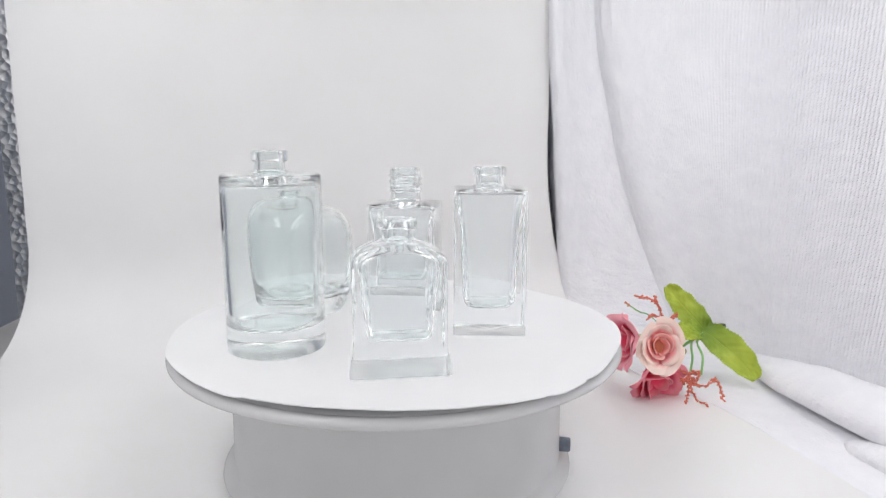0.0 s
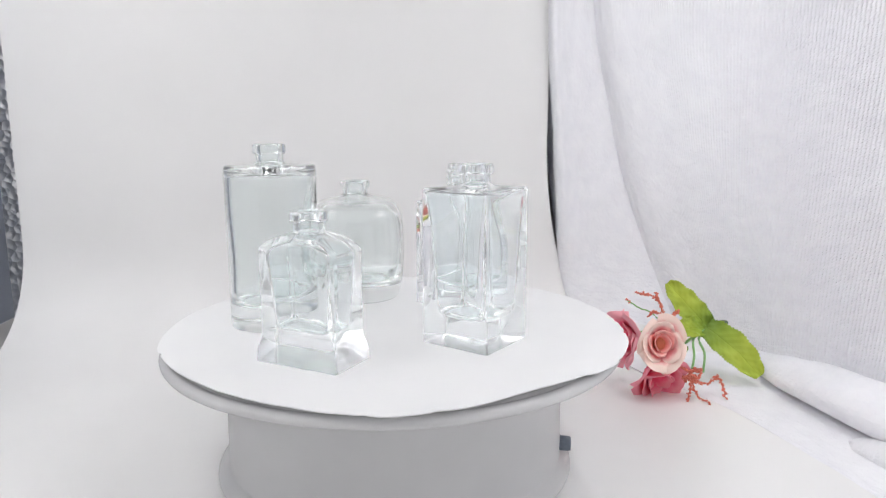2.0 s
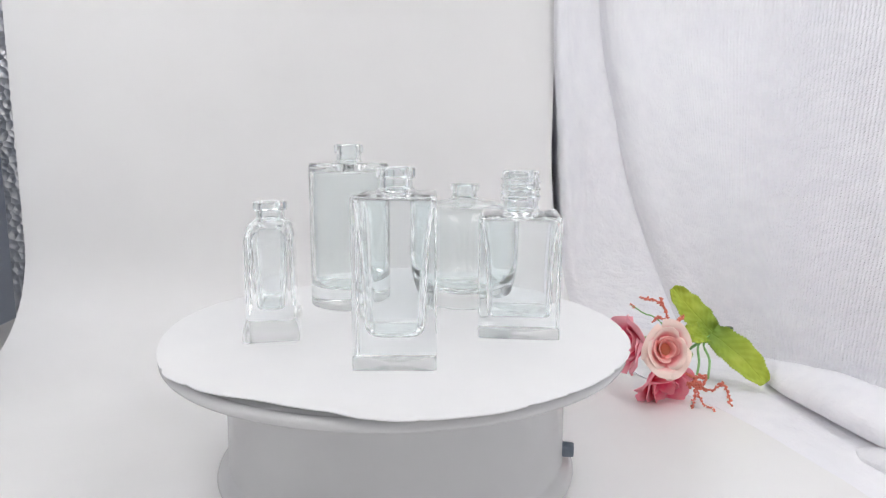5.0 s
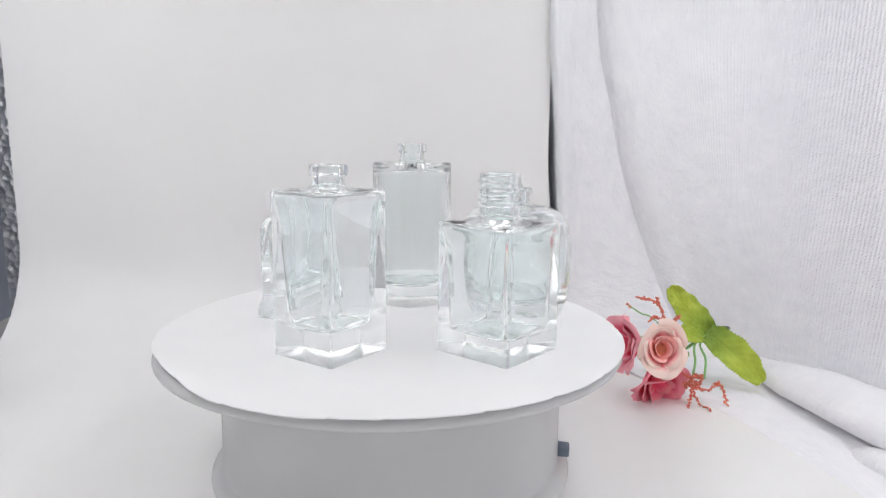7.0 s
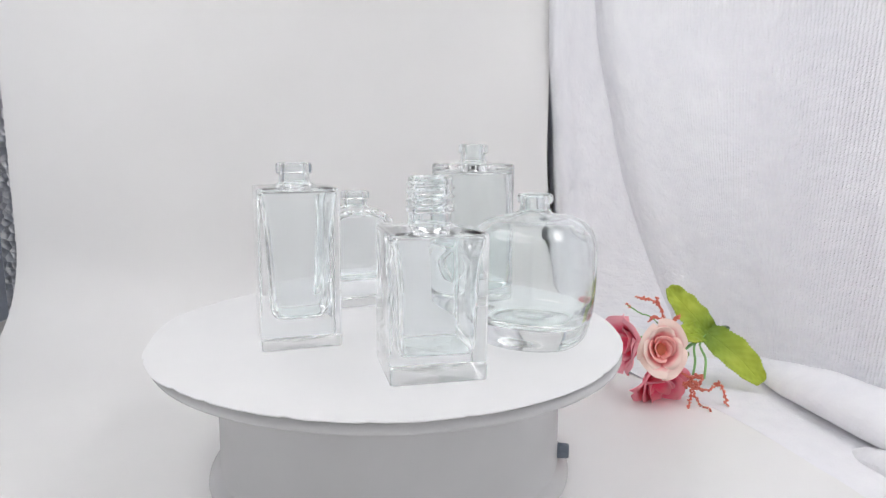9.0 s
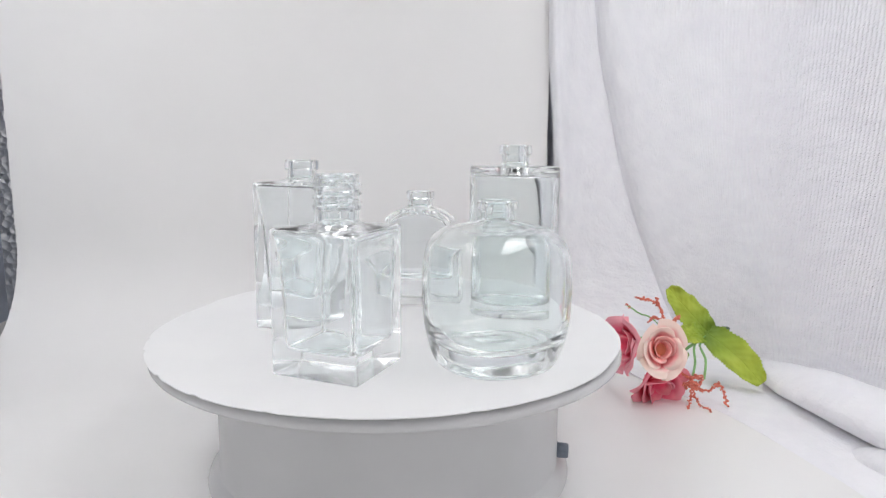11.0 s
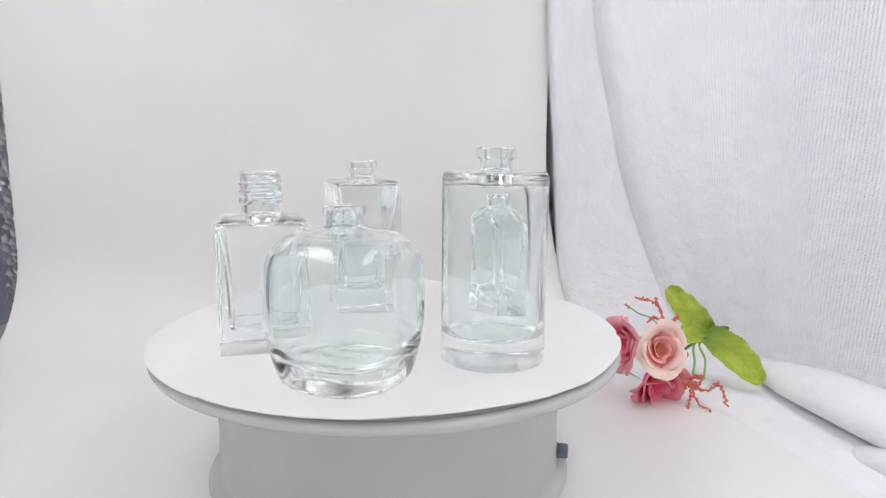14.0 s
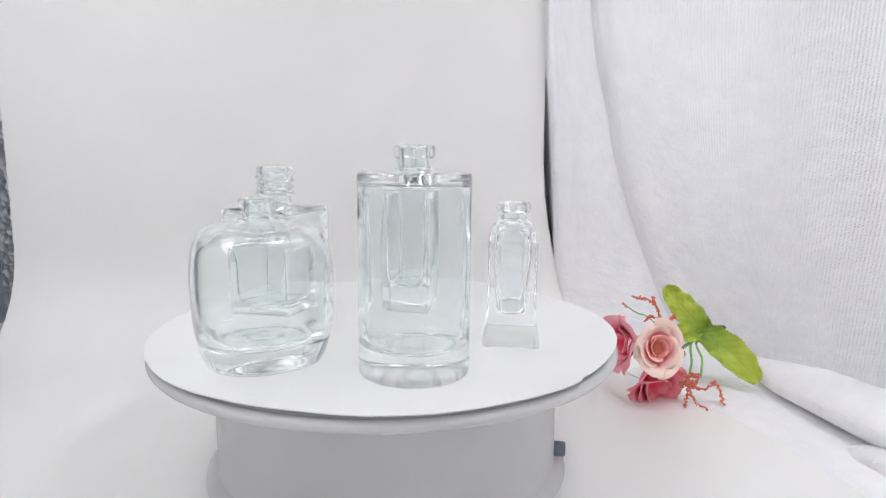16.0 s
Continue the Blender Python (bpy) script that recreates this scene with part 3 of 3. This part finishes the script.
def arched_bottle():
    w, d = 0.0174, 0.0099
    up, down = crimp(0.0488, 0.0570, 0.0059)
    c = 0.0016
    outer = [(0.0184, 0.0112, 0.0012, 0.0), (0.0189, 0.0116, 0.0016, 0.0003), (0.0190, 0.0117, 0.0018, 0.0015), (0.0187, 0.0114, 0.0018, 0.0045), (0.0182, 0.0108, 0.0018, 0.0062), (0.0177, 0.0102, 0.0017, 0.0078), (w, d, c, 0.0095),
             (w, d, c, 0.02), (w, d, c, 0.032), (w, d, c, 0.0415), (w - 0.0001, d, c, 0.0424), (0.0166, d - 0.0003, c, 0.0434), (0.0150, d - 0.0006, c, 0.0448), (0.0128, d - 0.0008, 0.002, 0.0462), (0.0106, d - 0.0012, 0.003, 0.0473),
             (0.0086, 0.0080, 0.006, 0.0482)] + up
    inner = down + [circ(0.0045, 0.047), (0.0075, 0.0058, 0.005, 0.0455), (0.0105, 0.0067, 0.004, 0.0442), (0.0135, 0.0072, 0.003, 0.0422), (0.0148, 0.0074, 0.003, 0.0400), (0.0147, 0.0073, 0.003, 0.036), (0.0136, 0.0068, 0.003, 0.026),
                    (0.0127, 0.0062, 0.003, 0.018), (0.0121, 0.0057, 0.003, 0.0135), (0.0113, 0.0050, 0.003, 0.0120), (0.009, 0.0036, 0.003, 0.0114), (0.002, 0.0010, 0.0009, 0.0114)]
    inner = inner[:5] + dense(inner[5:], 56)
    return bottle("arched_bottle", outer, inner, GLASS, "small flat clear glass bottle with arched shoulders and flared foot", rect_ring, (0.0488 + 0.0570) / 2 - 0.001)


def tall_square_bottle():
    w, d, h = 0.0160, 0.0155, 0.0635
    up, down = crimp(h + 0.0012, 0.0731, 0.0061)
    c = 0.0011
    outer = [(w - 0.0005, d - 0.0005, c, 0.0), (w - 0.0001, d - 0.0001, c, 0.0002), (w, d, c, 0.0007), (w, d, c, 0.02), (w, d, c, 0.04), (w, d, c, h - 0.0012), (w - 0.0003, d - 0.0003, c, h - 0.0004), (w - 0.0009, d - 0.0009, c, h),
             (0.0115, 0.0112, 0.004, h + 0.0003), (0.0085, 0.0084, 0.008, h + 0.0007)] + up
    inner = down + [circ(0.0046, h - 0.0003), (0.0080, 0.0078, 0.006, h - 0.0007), (0.0134, 0.0130, 0.003, h - 0.0010), (0.0146, 0.0142, 0.0022, h - 0.0015), (0.0150, 0.0146, 0.0018, h - 0.0028), (0.0141, 0.0137, 0.0022, 0.054), (0.0132, 0.0128, 0.0025, 0.046),
                    (0.0126, 0.0122, 0.0028, 0.036), (0.0122, 0.0118, 0.0032, 0.026), (0.0119, 0.0115, 0.0036, 0.018), (0.0115, 0.0111, 0.0040, 0.0148), (0.0106, 0.0102, 0.0046, 0.0122), (0.0090, 0.0087, 0.0048, 0.0107), (0.0055, 0.0053, 0.0045, 0.0101), (0.0015, 0.0015, 0.0014, 0.0100)]
    inner = inner[:5] + dense(inner[5:], 56)
    return bottle("tall_square_bottle", outer, inner, GLASS, "tall square clear glass bottle with a rounded hollow and plain lip", rect_ring, (h + 0.0012 + 0.0731) / 2 - 0.001)


def screw_bottle():
    w, h, lip = 0.0174, 0.0515, 0.0700
    c = 0.0012
    r = 0.0077
    neck = [circ(r + 0.0010, h + 0.0012), circ(r + 0.0002, h + 0.0020), circ(r, h + 0.0030), circ(r, h + 0.0042), circ(r, h + 0.0054), circ(r + 0.0009, h + 0.0060), circ(r + 0.0010, h + 0.0072), circ(r + 0.0003, h + 0.0078)]
    z = h + 0.0084
    while z < lip - 0.0008:
        neck.append(circ(r + 0.0002, z))
        z += 0.00035
    neck += [circ(r, lip - 0.0005), circ(r - 0.0004, lip)]

    def thread(p):
        if p.z > h + 0.0082 and p.z < lip - 0.0006:
            turn = (p.z - h) / 0.0031 - math.atan2(p.y, p.x) / (2 * math.pi)
            f = turn - math.floor(turn)
            fade = min(1, (p.z - h - 0.0082) / 0.001, (lip - 0.0010 - p.z) / 0.0008)
            k = 1 + max(0.0, fade) * 0.125 * max(0.0, 1 - abs(f - 0.5) / 0.24) ** 0.7 if abs(f - 0.5) < 0.24 else 1
            p.x, p.y = p.x * k, p.y * k
    outer = [(w - 0.0005, w - 0.0005, c, 0.0), (w - 0.0001, w - 0.0001, c, 0.0002), (w, w, c, 0.0007), (w, w, c, 0.018), (w, w, c, 0.036), (w, w, c, h - 0.0012), (w - 0.0003, w - 0.0003, c, h - 0.0004), (w - 0.0009, w - 0.0009, c, h),
             (0.0125, 0.0125, 0.004, h + 0.0003), (0.0095, 0.0095, 0.008, h + 0.0007)] + neck
    inner = [circ(r - 0.0016, lip), circ(r - 0.0021, lip - 0.0006), circ(r - 0.0022, h + 0.0042), circ(r - 0.0022, h + 0.001), circ(r - 0.0016, h - 0.0004), (0.0092, 0.0092, 0.007, h - 0.0008), (0.0150, 0.0150, 0.003, h - 0.0011), (0.0161, 0.0161, 0.0022, h - 0.0016), (0.0164, 0.0164, 0.0018, h - 0.0030),
             (0.0155, 0.0155, 0.0022, 0.043), (0.0147, 0.0147, 0.0025, 0.035), (0.0142, 0.0142, 0.0027, 0.026), (0.0140, 0.0140, 0.0028, 0.018), (0.0138, 0.0138, 0.0028, 0.0115), (0.0132, 0.0132, 0.0030, 0.0090), (0.0120, 0.0120, 0.0032, 0.0079), (0.0070, 0.0070, 0.0032, 0.0082),
             (0.0015, 0.0015, 0.0014, 0.0086)]
    inner = inner[:4] + dense(inner[4:], 56)
    return bottle("screw_neck_bottle", outer, inner, GLASS, "square clear glass bottle with a threaded screw neck", rect_ring, h + 0.0042, thread, neck_name="threaded_neck", neck_label="clear glass neck with a raised screw thread")


def barrel_bottle():
    a, b = 0.0251, 0.0251
    n = 3.1

    def s(k, z, m=n):
        return (a * k, b * k, m, z)
    r = 0.0062
    body = [(0.08, 0.0007), (0.30, 0.0006), (0.50, 0.0004), (0.66, 0.0002), (0.73, 0.0), (0.81, 0.0002), (0.860, 0.0011), (0.895, 0.0026), (0.925, 0.0048), (0.952, 0.0080), (0.974, 0.0122), (0.99, 0.0180), (1.0, 0.0250), (1.0, 0.0310), (0.987, 0.0370), (0.957, 0.0420), (0.905, 0.0460),
            (0.825, 0.0488), (0.70, 0.0507), (0.54, 0.0518)]
    hollow = [(0.52, 0.0494), (0.67, 0.0482), (0.785, 0.0460), (0.855, 0.0433), (0.898, 0.0394), (0.918, 0.0340), (0.924, 0.0270), (0.915, 0.0210), (0.900, 0.0160), (0.862, 0.0120), (0.80, 0.0096), (0.70, 0.0082), (0.56, 0.0076), (0.42, 0.0077),
              (0.34, 0.0079), (0.25, 0.0082), (0.06, 0.0084)]

    def smoothed(keys, n):
        return [s(p.x, p.y, 2.35 + 0.75 * min(1, p.y / 0.018) if p.y < 0.044 else 3.1 - 0.8 * min(1, (p.y - 0.044) / 0.008)) for p in curve_points([(k, z, 0) for k, z in keys], n)]
    neck = [(0.0105, 0.0100, 2.05, 0.0524), (0.0078, 0.0078, 2, 0.0530), (r + 0.0004, r + 0.0004, 2, 0.0538), (r, r, 2, 0.0548), (r, r, 2, 0.0558), (r, r, 2, 0.0568), (r + 0.0009, r + 0.0009, 2, 0.0574), (r + 0.0013, r + 0.0013, 2, 0.0582),
            (r + 0.0013, r + 0.0013, 2, 0.0600), (r + 0.0009, r + 0.0009, 2, 0.0607), (r + 0.0003, r + 0.0003, 2, 0.0610)]
    bore = [(r - 0.0014, r - 0.0014, 2, 0.0610), (r - 0.0020, r - 0.0020, 2, 0.0604), (r - 0.0022, r - 0.0022, 2, 0.0558), (r - 0.0022, r - 0.0022, 2, 0.0530), (r - 0.0008, r - 0.0008, 2, 0.0512), (0.0100, 0.0090, 2.1, 0.0500)]
    outer, inner = smoothed(body, 48) + neck, bore + smoothed(hollow, 48)
    return bottle("barrel_bottle", outer, inner, GLASS_GREEN, "rounded oval clear glass bottle with soft shoulders", lambda hx, hy, m, z: oval_ring(hx, hy, m, z, 160), 0.0558, angle=60, foot_slope=-0.4)


SPIN = -17.7615  # degrees a second
BOTTLES = [  # bottle, x, y and turn on the platter at the start
    (cylinder_bottle(), -0.0515, -0.0231, 0.0),
    (arched_bottle(), -0.0004, -0.0548, 4.3),
    (tall_square_bottle(), 0.0415, -0.0012, -5.2),
    (screw_bottle(), 0.0048, 0.0541, -10.8),
    (barrel_bottle(), -0.0507, 0.0362, 38.0),
]

# ---- artificial flowers ----
def frame_of(axis):
    z = Vector(axis).normalized()
    return z.to_track_quat("Z", "Y").to_matrix().to_4x4()


def petal(name, parent, m, radius, height, width, open_, curl, material, seed):
    """One cupped petal round the local z; open_: how far its rim leans out."""
    rnd = random.Random(seed)
    lean, dent, wave = rnd.uniform(-0.08, 0.08), rnd.uniform(-0.04, 0.10), rnd.uniform(0, 6)

    def at(u, v):
        s = 2 * u - 1
        w = width * (0.35 + 0.65 * math.sin(math.pi * min(1, 0.18 + 0.62 * v)))
        top = 1 - 0.38 * abs(s) ** 2.6 * v + 0.045 * math.cos(s * 5 + wave) * v - dent * math.exp(-(s * 4) ** 2) * v
        h = height * v * top
        r = radius * (0.30 + 0.70 * v ** 0.6) + open_ * v * v + curl * max(0, v - 0.72) ** 1.5 * (1 + 0.3 * math.sin(3 * s + wave))
        ang = s * w + lean * v
        return r * math.cos(ang), r * math.sin(ang), h - 2.2 * curl * max(0, v - 0.8) ** 1.6
    bm = bmesh.new()
    grid(bm, at, 10, 9)
    thicken(bm, 0.00035)
    ob = part(name, bm, material, parent, angle=80)
    ob.matrix_basis = m
    return ob


def rose(parent, at, axis, size, inner_mat, outer_mat, seed, label, tall=1.0):
    """A fabric rose: a bud core with rings of petals, growing outward."""
    bm = bmesh.new()
    lathe(bm, [(0, -0.28 * size), (0.10 * size, -0.26 * size), (0.20 * size, -0.12 * size), (0.22 * size, -0.06 * size), (0.17 * size, -0.02 * size), (0.08 * size, 0.0), (0, 0.0)], 16)
    head = part("rose", bm, inner_mat, parent, label)
    head.matrix_basis = Matrix.Translation(at) @ frame_of(axis) @ Matrix.Diagonal((1, tall, 1, 1))
    rnd = random.Random(seed)
    rings = [(2, 0.30, 0.64, 1.60, 0.00, 0.0), (2, 0.42, 0.72, 1.55, 0.01, 0.06), (3, 0.56, 0.78, 1.20, 0.05, 0.25), (4, 0.66, 0.72, 1.02, 0.14, 0.50)]
    for k, (count, r, h, w, o, c) in enumerate(rings):
        for i in range(count):
            turn = 360 * i / count + 47 * k + rnd.uniform(-12, 12)
            m = pose(0, 0, -0.22 * size + rnd.uniform(-0.03, 0.03) * size, rnd.uniform(-7, 7), rnd.uniform(-7, 7), turn)
            petal("petal", head, m, r * size, h * size * rnd.uniform(0.94, 1.06), w, o * size, c * size, inner_mat if k < 2 else outer_mat, seed * 100 + k * 10 + i)
    return head


def leaf(parent, keys, width, normal, label=""):
    """A serrated leaf folded along its midrib."""
    n = 44
    pts = curve_points(keys, n)
    nrm = Vector(normal).normalized()

    def at(u, v):
        i = round(v * n)
        d = (pts[min(i + 1, n)] - pts[max(i - 1, 0)]).normalized()
        side = d.cross(nrm).normalized()
        s = 2 * u - 1
        w = width * max(0.02, math.sin(math.pi * min(1, 0.16 + 0.81 * v)) ** 0.55)
        if abs(s) > 0.99:
            w *= 1.0 + (0.07 if i % 2 else -0.02) + 0.08 * noise.noise(Vector((v * 9, s, width * 900)))
        return pts[i] + side * s * w + nrm * (0.22 * width * abs(s) ** 1.2 + 0.0009 * math.sin(v * 24 + 4 * abs(s) + (1.3 if s > 0 else 0)) * abs(s) + 0.0016 * noise.noise(pts[i] * 130 + side * s * 0.9))
    bm = bmesh.new()
    grid(bm, at, 10, n)
    thicken(bm, 0.0004)
    return part("leaf", bm, LEAF, parent, label, angle=75)


def rough_tube(bm, keys, radius, seed, n=16, jitter=0.0004, end=None):
    rnd = random.Random(seed)
    pts = [p + Vector([rnd.uniform(-jitter, jitter) for _ in range(3)]) for p in curve_points(keys, n)]
    tube(bm, pts, radius, 6, end)
    return pts


def bead_mesh(k):
    bm = bmesh.new()
    bmesh.ops.create_icosphere(bm, subdivisions=1, radius=0.00046 + 0.00012 * k, matrix=Matrix.Diagonal((1, 0.85, 1.1 + 0.25 * k, 1)))
    me = bpy.data.meshes.new("bead")
    bm.to_mesh(me)
    bm.free()
    smooth(me, 80)
    me.materials.append(BUD)
    return me


BEADS = [bead_mesh(k) for k in range(3)]


def sprig(parent, keys, seed, buds, label=""):
    """A thin twig set with rough coral beads."""
    rnd = random.Random(seed)
    bm = bmesh.new()
    pts = rough_tube(bm, keys, 0.00045, seed, 14, 0.0003, 0.0004)
    twig = part("twig", bm, STEM if buds[0] > 0.5 else BUD, parent, label)
    for i, p in enumerate(pts):
        if i / (len(pts) - 1) >= buds[0]:
            for _ in range(buds[1]):
                q = p + Vector([rnd.uniform(-0.0007, 0.0007) for _ in range(3)])
                bead = new("bead", BEADS[rnd.randrange(3)])
                bead.parent = twig
                bead.matrix_basis = Matrix.Translation(q) @ Euler([rnd.uniform(0, 3) for _ in range(3)]).to_matrix().to_4x4()
    return twig


def flowers():
    ob = tagged(new("artificial_flowers"), "spray of pink fabric roses with green leaves lying on the cloth", "flowers")
    rose(ob, (0.1466, 0.0505, 0.0345), (-0.22, -0.92, 0.30), 0.0152, PINK_PALE, PINK_CREAM, 3, "pale pink and cream rose", 1.2)
    rose(ob, (0.1492, 0.0610, 0.0128), (0.10, -0.80, -0.42), 0.0190, PINK_DEEP, PINK_DEEP, 5, "deep pink rose facing the floor", 1.2)
    rose(ob, (0.1366, 0.0710, 0.0315), (-0.93, -0.36, 0.02), 0.0190, PINK_MID, PINK_MID, 8, "rose-pink rose turned sideways", 1.08)
    leaf(ob, [(0.1905, 0.0833, 0.0330), (0.1822, 0.0843, 0.0412), (0.1735, 0.0874, 0.0512), (0.1660, 0.0905, 0.0600)], 0.0080, (-0.25, -0.85, 0.5), "large green serrated leaf")
    leaf(ob, [(0.1870, 0.0800, 0.0345), (0.1965, 0.0738, 0.0275), (0.2040, 0.0656, 0.0195), (0.2106, 0.0590, 0.0105)], 0.0092, (-0.30, -0.75, 0.55), "large green serrated leaf")
    leaf(ob, [(0.1912, 0.0843, 0.0323), (0.1809, 0.0802, 0.0344), (0.1717, 0.0761, 0.0349), (0.1645, 0.0741, 0.0344)], 0.0062, (-0.1, -0.8, 0.6))
    leaf(ob, [(0.1700, 0.0700, 0.0270), (0.1672, 0.0672, 0.0262), (0.1640, 0.0650, 0.0245), (0.1612, 0.0640, 0.0222)], 0.0030, (-0.2, -0.8, 0.5), "small green sepal")
    for keys, r in (([(0.1501, 0.0740, 0.0308), (0.1665, 0.0802, 0.0277), (0.1850, 0.0864, 0.0318), (0.2087, 0.0987, 0.0313)], 0.0012),
                    ([(0.1511, 0.0720, 0.0164), (0.1624, 0.0761, 0.0185), (0.1768, 0.0802, 0.0267), (0.1912, 0.0853, 0.0329)], 0.0009),
                    ([(0.1408, 0.0792, 0.0318), (0.1593, 0.0823, 0.0329), (0.1768, 0.0833, 0.0329), (0.1933, 0.0874, 0.0329)], 0.0009),
                    ([(0.1727, 0.0648, 0.0144), (0.1758, 0.0699, 0.0205), (0.1778, 0.0761, 0.0288), (0.1892, 0.0833, 0.0329)], 0.0007),
                    ([(0.1789, 0.0638, 0.0123), (0.1820, 0.0699, 0.0216), (0.1809, 0.0761, 0.0288), (0.1892, 0.0833, 0.0329)], 0.0007)):
        bm = bmesh.new()
        tube(bm, curve_points(keys, 14), r, 8)
        part("stem", bm, STEM, ob)
    bm = bmesh.new()
    tube(bm, curve_points([(0.2015, 0.0946, 0.0318), (0.2061, 0.0977, 0.0321), (0.2097, 0.0997, 0.0313)], 6), 0.0015, 10)
    part("wire_end", bm, STEM_DARK, ob, "dark cut end of the stem")
    for i, (keys, buds) in enumerate((
            ([(0.1542, 0.0699, 0.0411), (0.1480, 0.0699, 0.0473), (0.1414, 0.0699, 0.0550), (0.1331, 0.0699, 0.0539)][:2] + [(0.1408, 0.0699, 0.0503), (0.1336, 0.0699, 0.0550)], (0.86, 5)),
            ([(0.1573, 0.0699, 0.0411), (0.1547, 0.0699, 0.0483), (0.1521, 0.0699, 0.0545), (0.1506, 0.0699, 0.0581)], (0.25, 3)),
            ([(0.1542, 0.0699, 0.0514), (0.1501, 0.0699, 0.0560), (0.1449, 0.0699, 0.0581), (0.1390, 0.0699, 0.0591)], (0.3, 2)),
            ([(0.1563, 0.0679, 0.0432), (0.1593, 0.0679, 0.0452), (0.1614, 0.0679, 0.0462), (0.1635, 0.0679, 0.0488)], (0.2, 3)),
            ([(0.1552, 0.0679, 0.0452), (0.1511, 0.0679, 0.0473), (0.1480, 0.0679, 0.0483), (0.1460, 0.0679, 0.0457)], (0.2, 3)))):
        sprig(ob, keys, 20 + i, buds)
    for i, keys in enumerate((
            [(0.1648, 0.0511, 0.0180), (0.1658, 0.0491, 0.0118), (0.1673, 0.0460, 0.0056), (0.1720, 0.0409, 0.0032)],
            [(0.1658, 0.0511, 0.0190), (0.1648, 0.0491, 0.0118), (0.1632, 0.0470, 0.0067), (0.1617, 0.0450, 0.0032)],
            [(0.1678, 0.0511, 0.0128), (0.1720, 0.0501, 0.0108), (0.1766, 0.0491, 0.0123), (0.1802, 0.0481, 0.0164)],
            [(0.1781, 0.0481, 0.0154), (0.1812, 0.0470, 0.0128), (0.1828, 0.0460, 0.0077), (0.1833, 0.0450, 0.0041)],
            [(0.1596, 0.0511, 0.0211), (0.1637, 0.0501, 0.0185), (0.1678, 0.0501, 0.0195), (0.1699, 0.0511, 0.0170)],
            [(0.1607, 0.0501, 0.0149), (0.1648, 0.0491, 0.0164), (0.1689, 0.0491, 0.0144), (0.1709, 0.0501, 0.0190)],
            [(0.1617, 0.0511, 0.0118), (0.1637, 0.0501, 0.0139), (0.1668, 0.0491, 0.0123), (0.1678, 0.0501, 0.0149)])):
        sprig(ob, keys, 40 + i, (0.0, 3 if i > 3 else 2))
    return ob


flowers()


# ---- what turns ----
def motions():
    times = [i / 10 for i in range(int(SECONDS * 10) + 1)]
    low = radians(-125.0)  # the platter runs a little out of true, lowest on this side
    tilt = Matrix.Rotation(0.006, 4, Vector((-math.sin(low), math.cos(low), 0)))

    def disc(t):
        return pose(0, 0, TOP - 0.0006, 0, 0, SPIN * t) @ tilt
    walk(platter, [(t, disc(t)) for t in times])
    walk(paper, [(t, disc(t)) for t in times])
    for ob, x, y, turn in BOTTLES:
        walk(ob, [(t, disc(t) @ pose(x, y, -0.0003, 0, 0, turn)) for t in times])


motions()
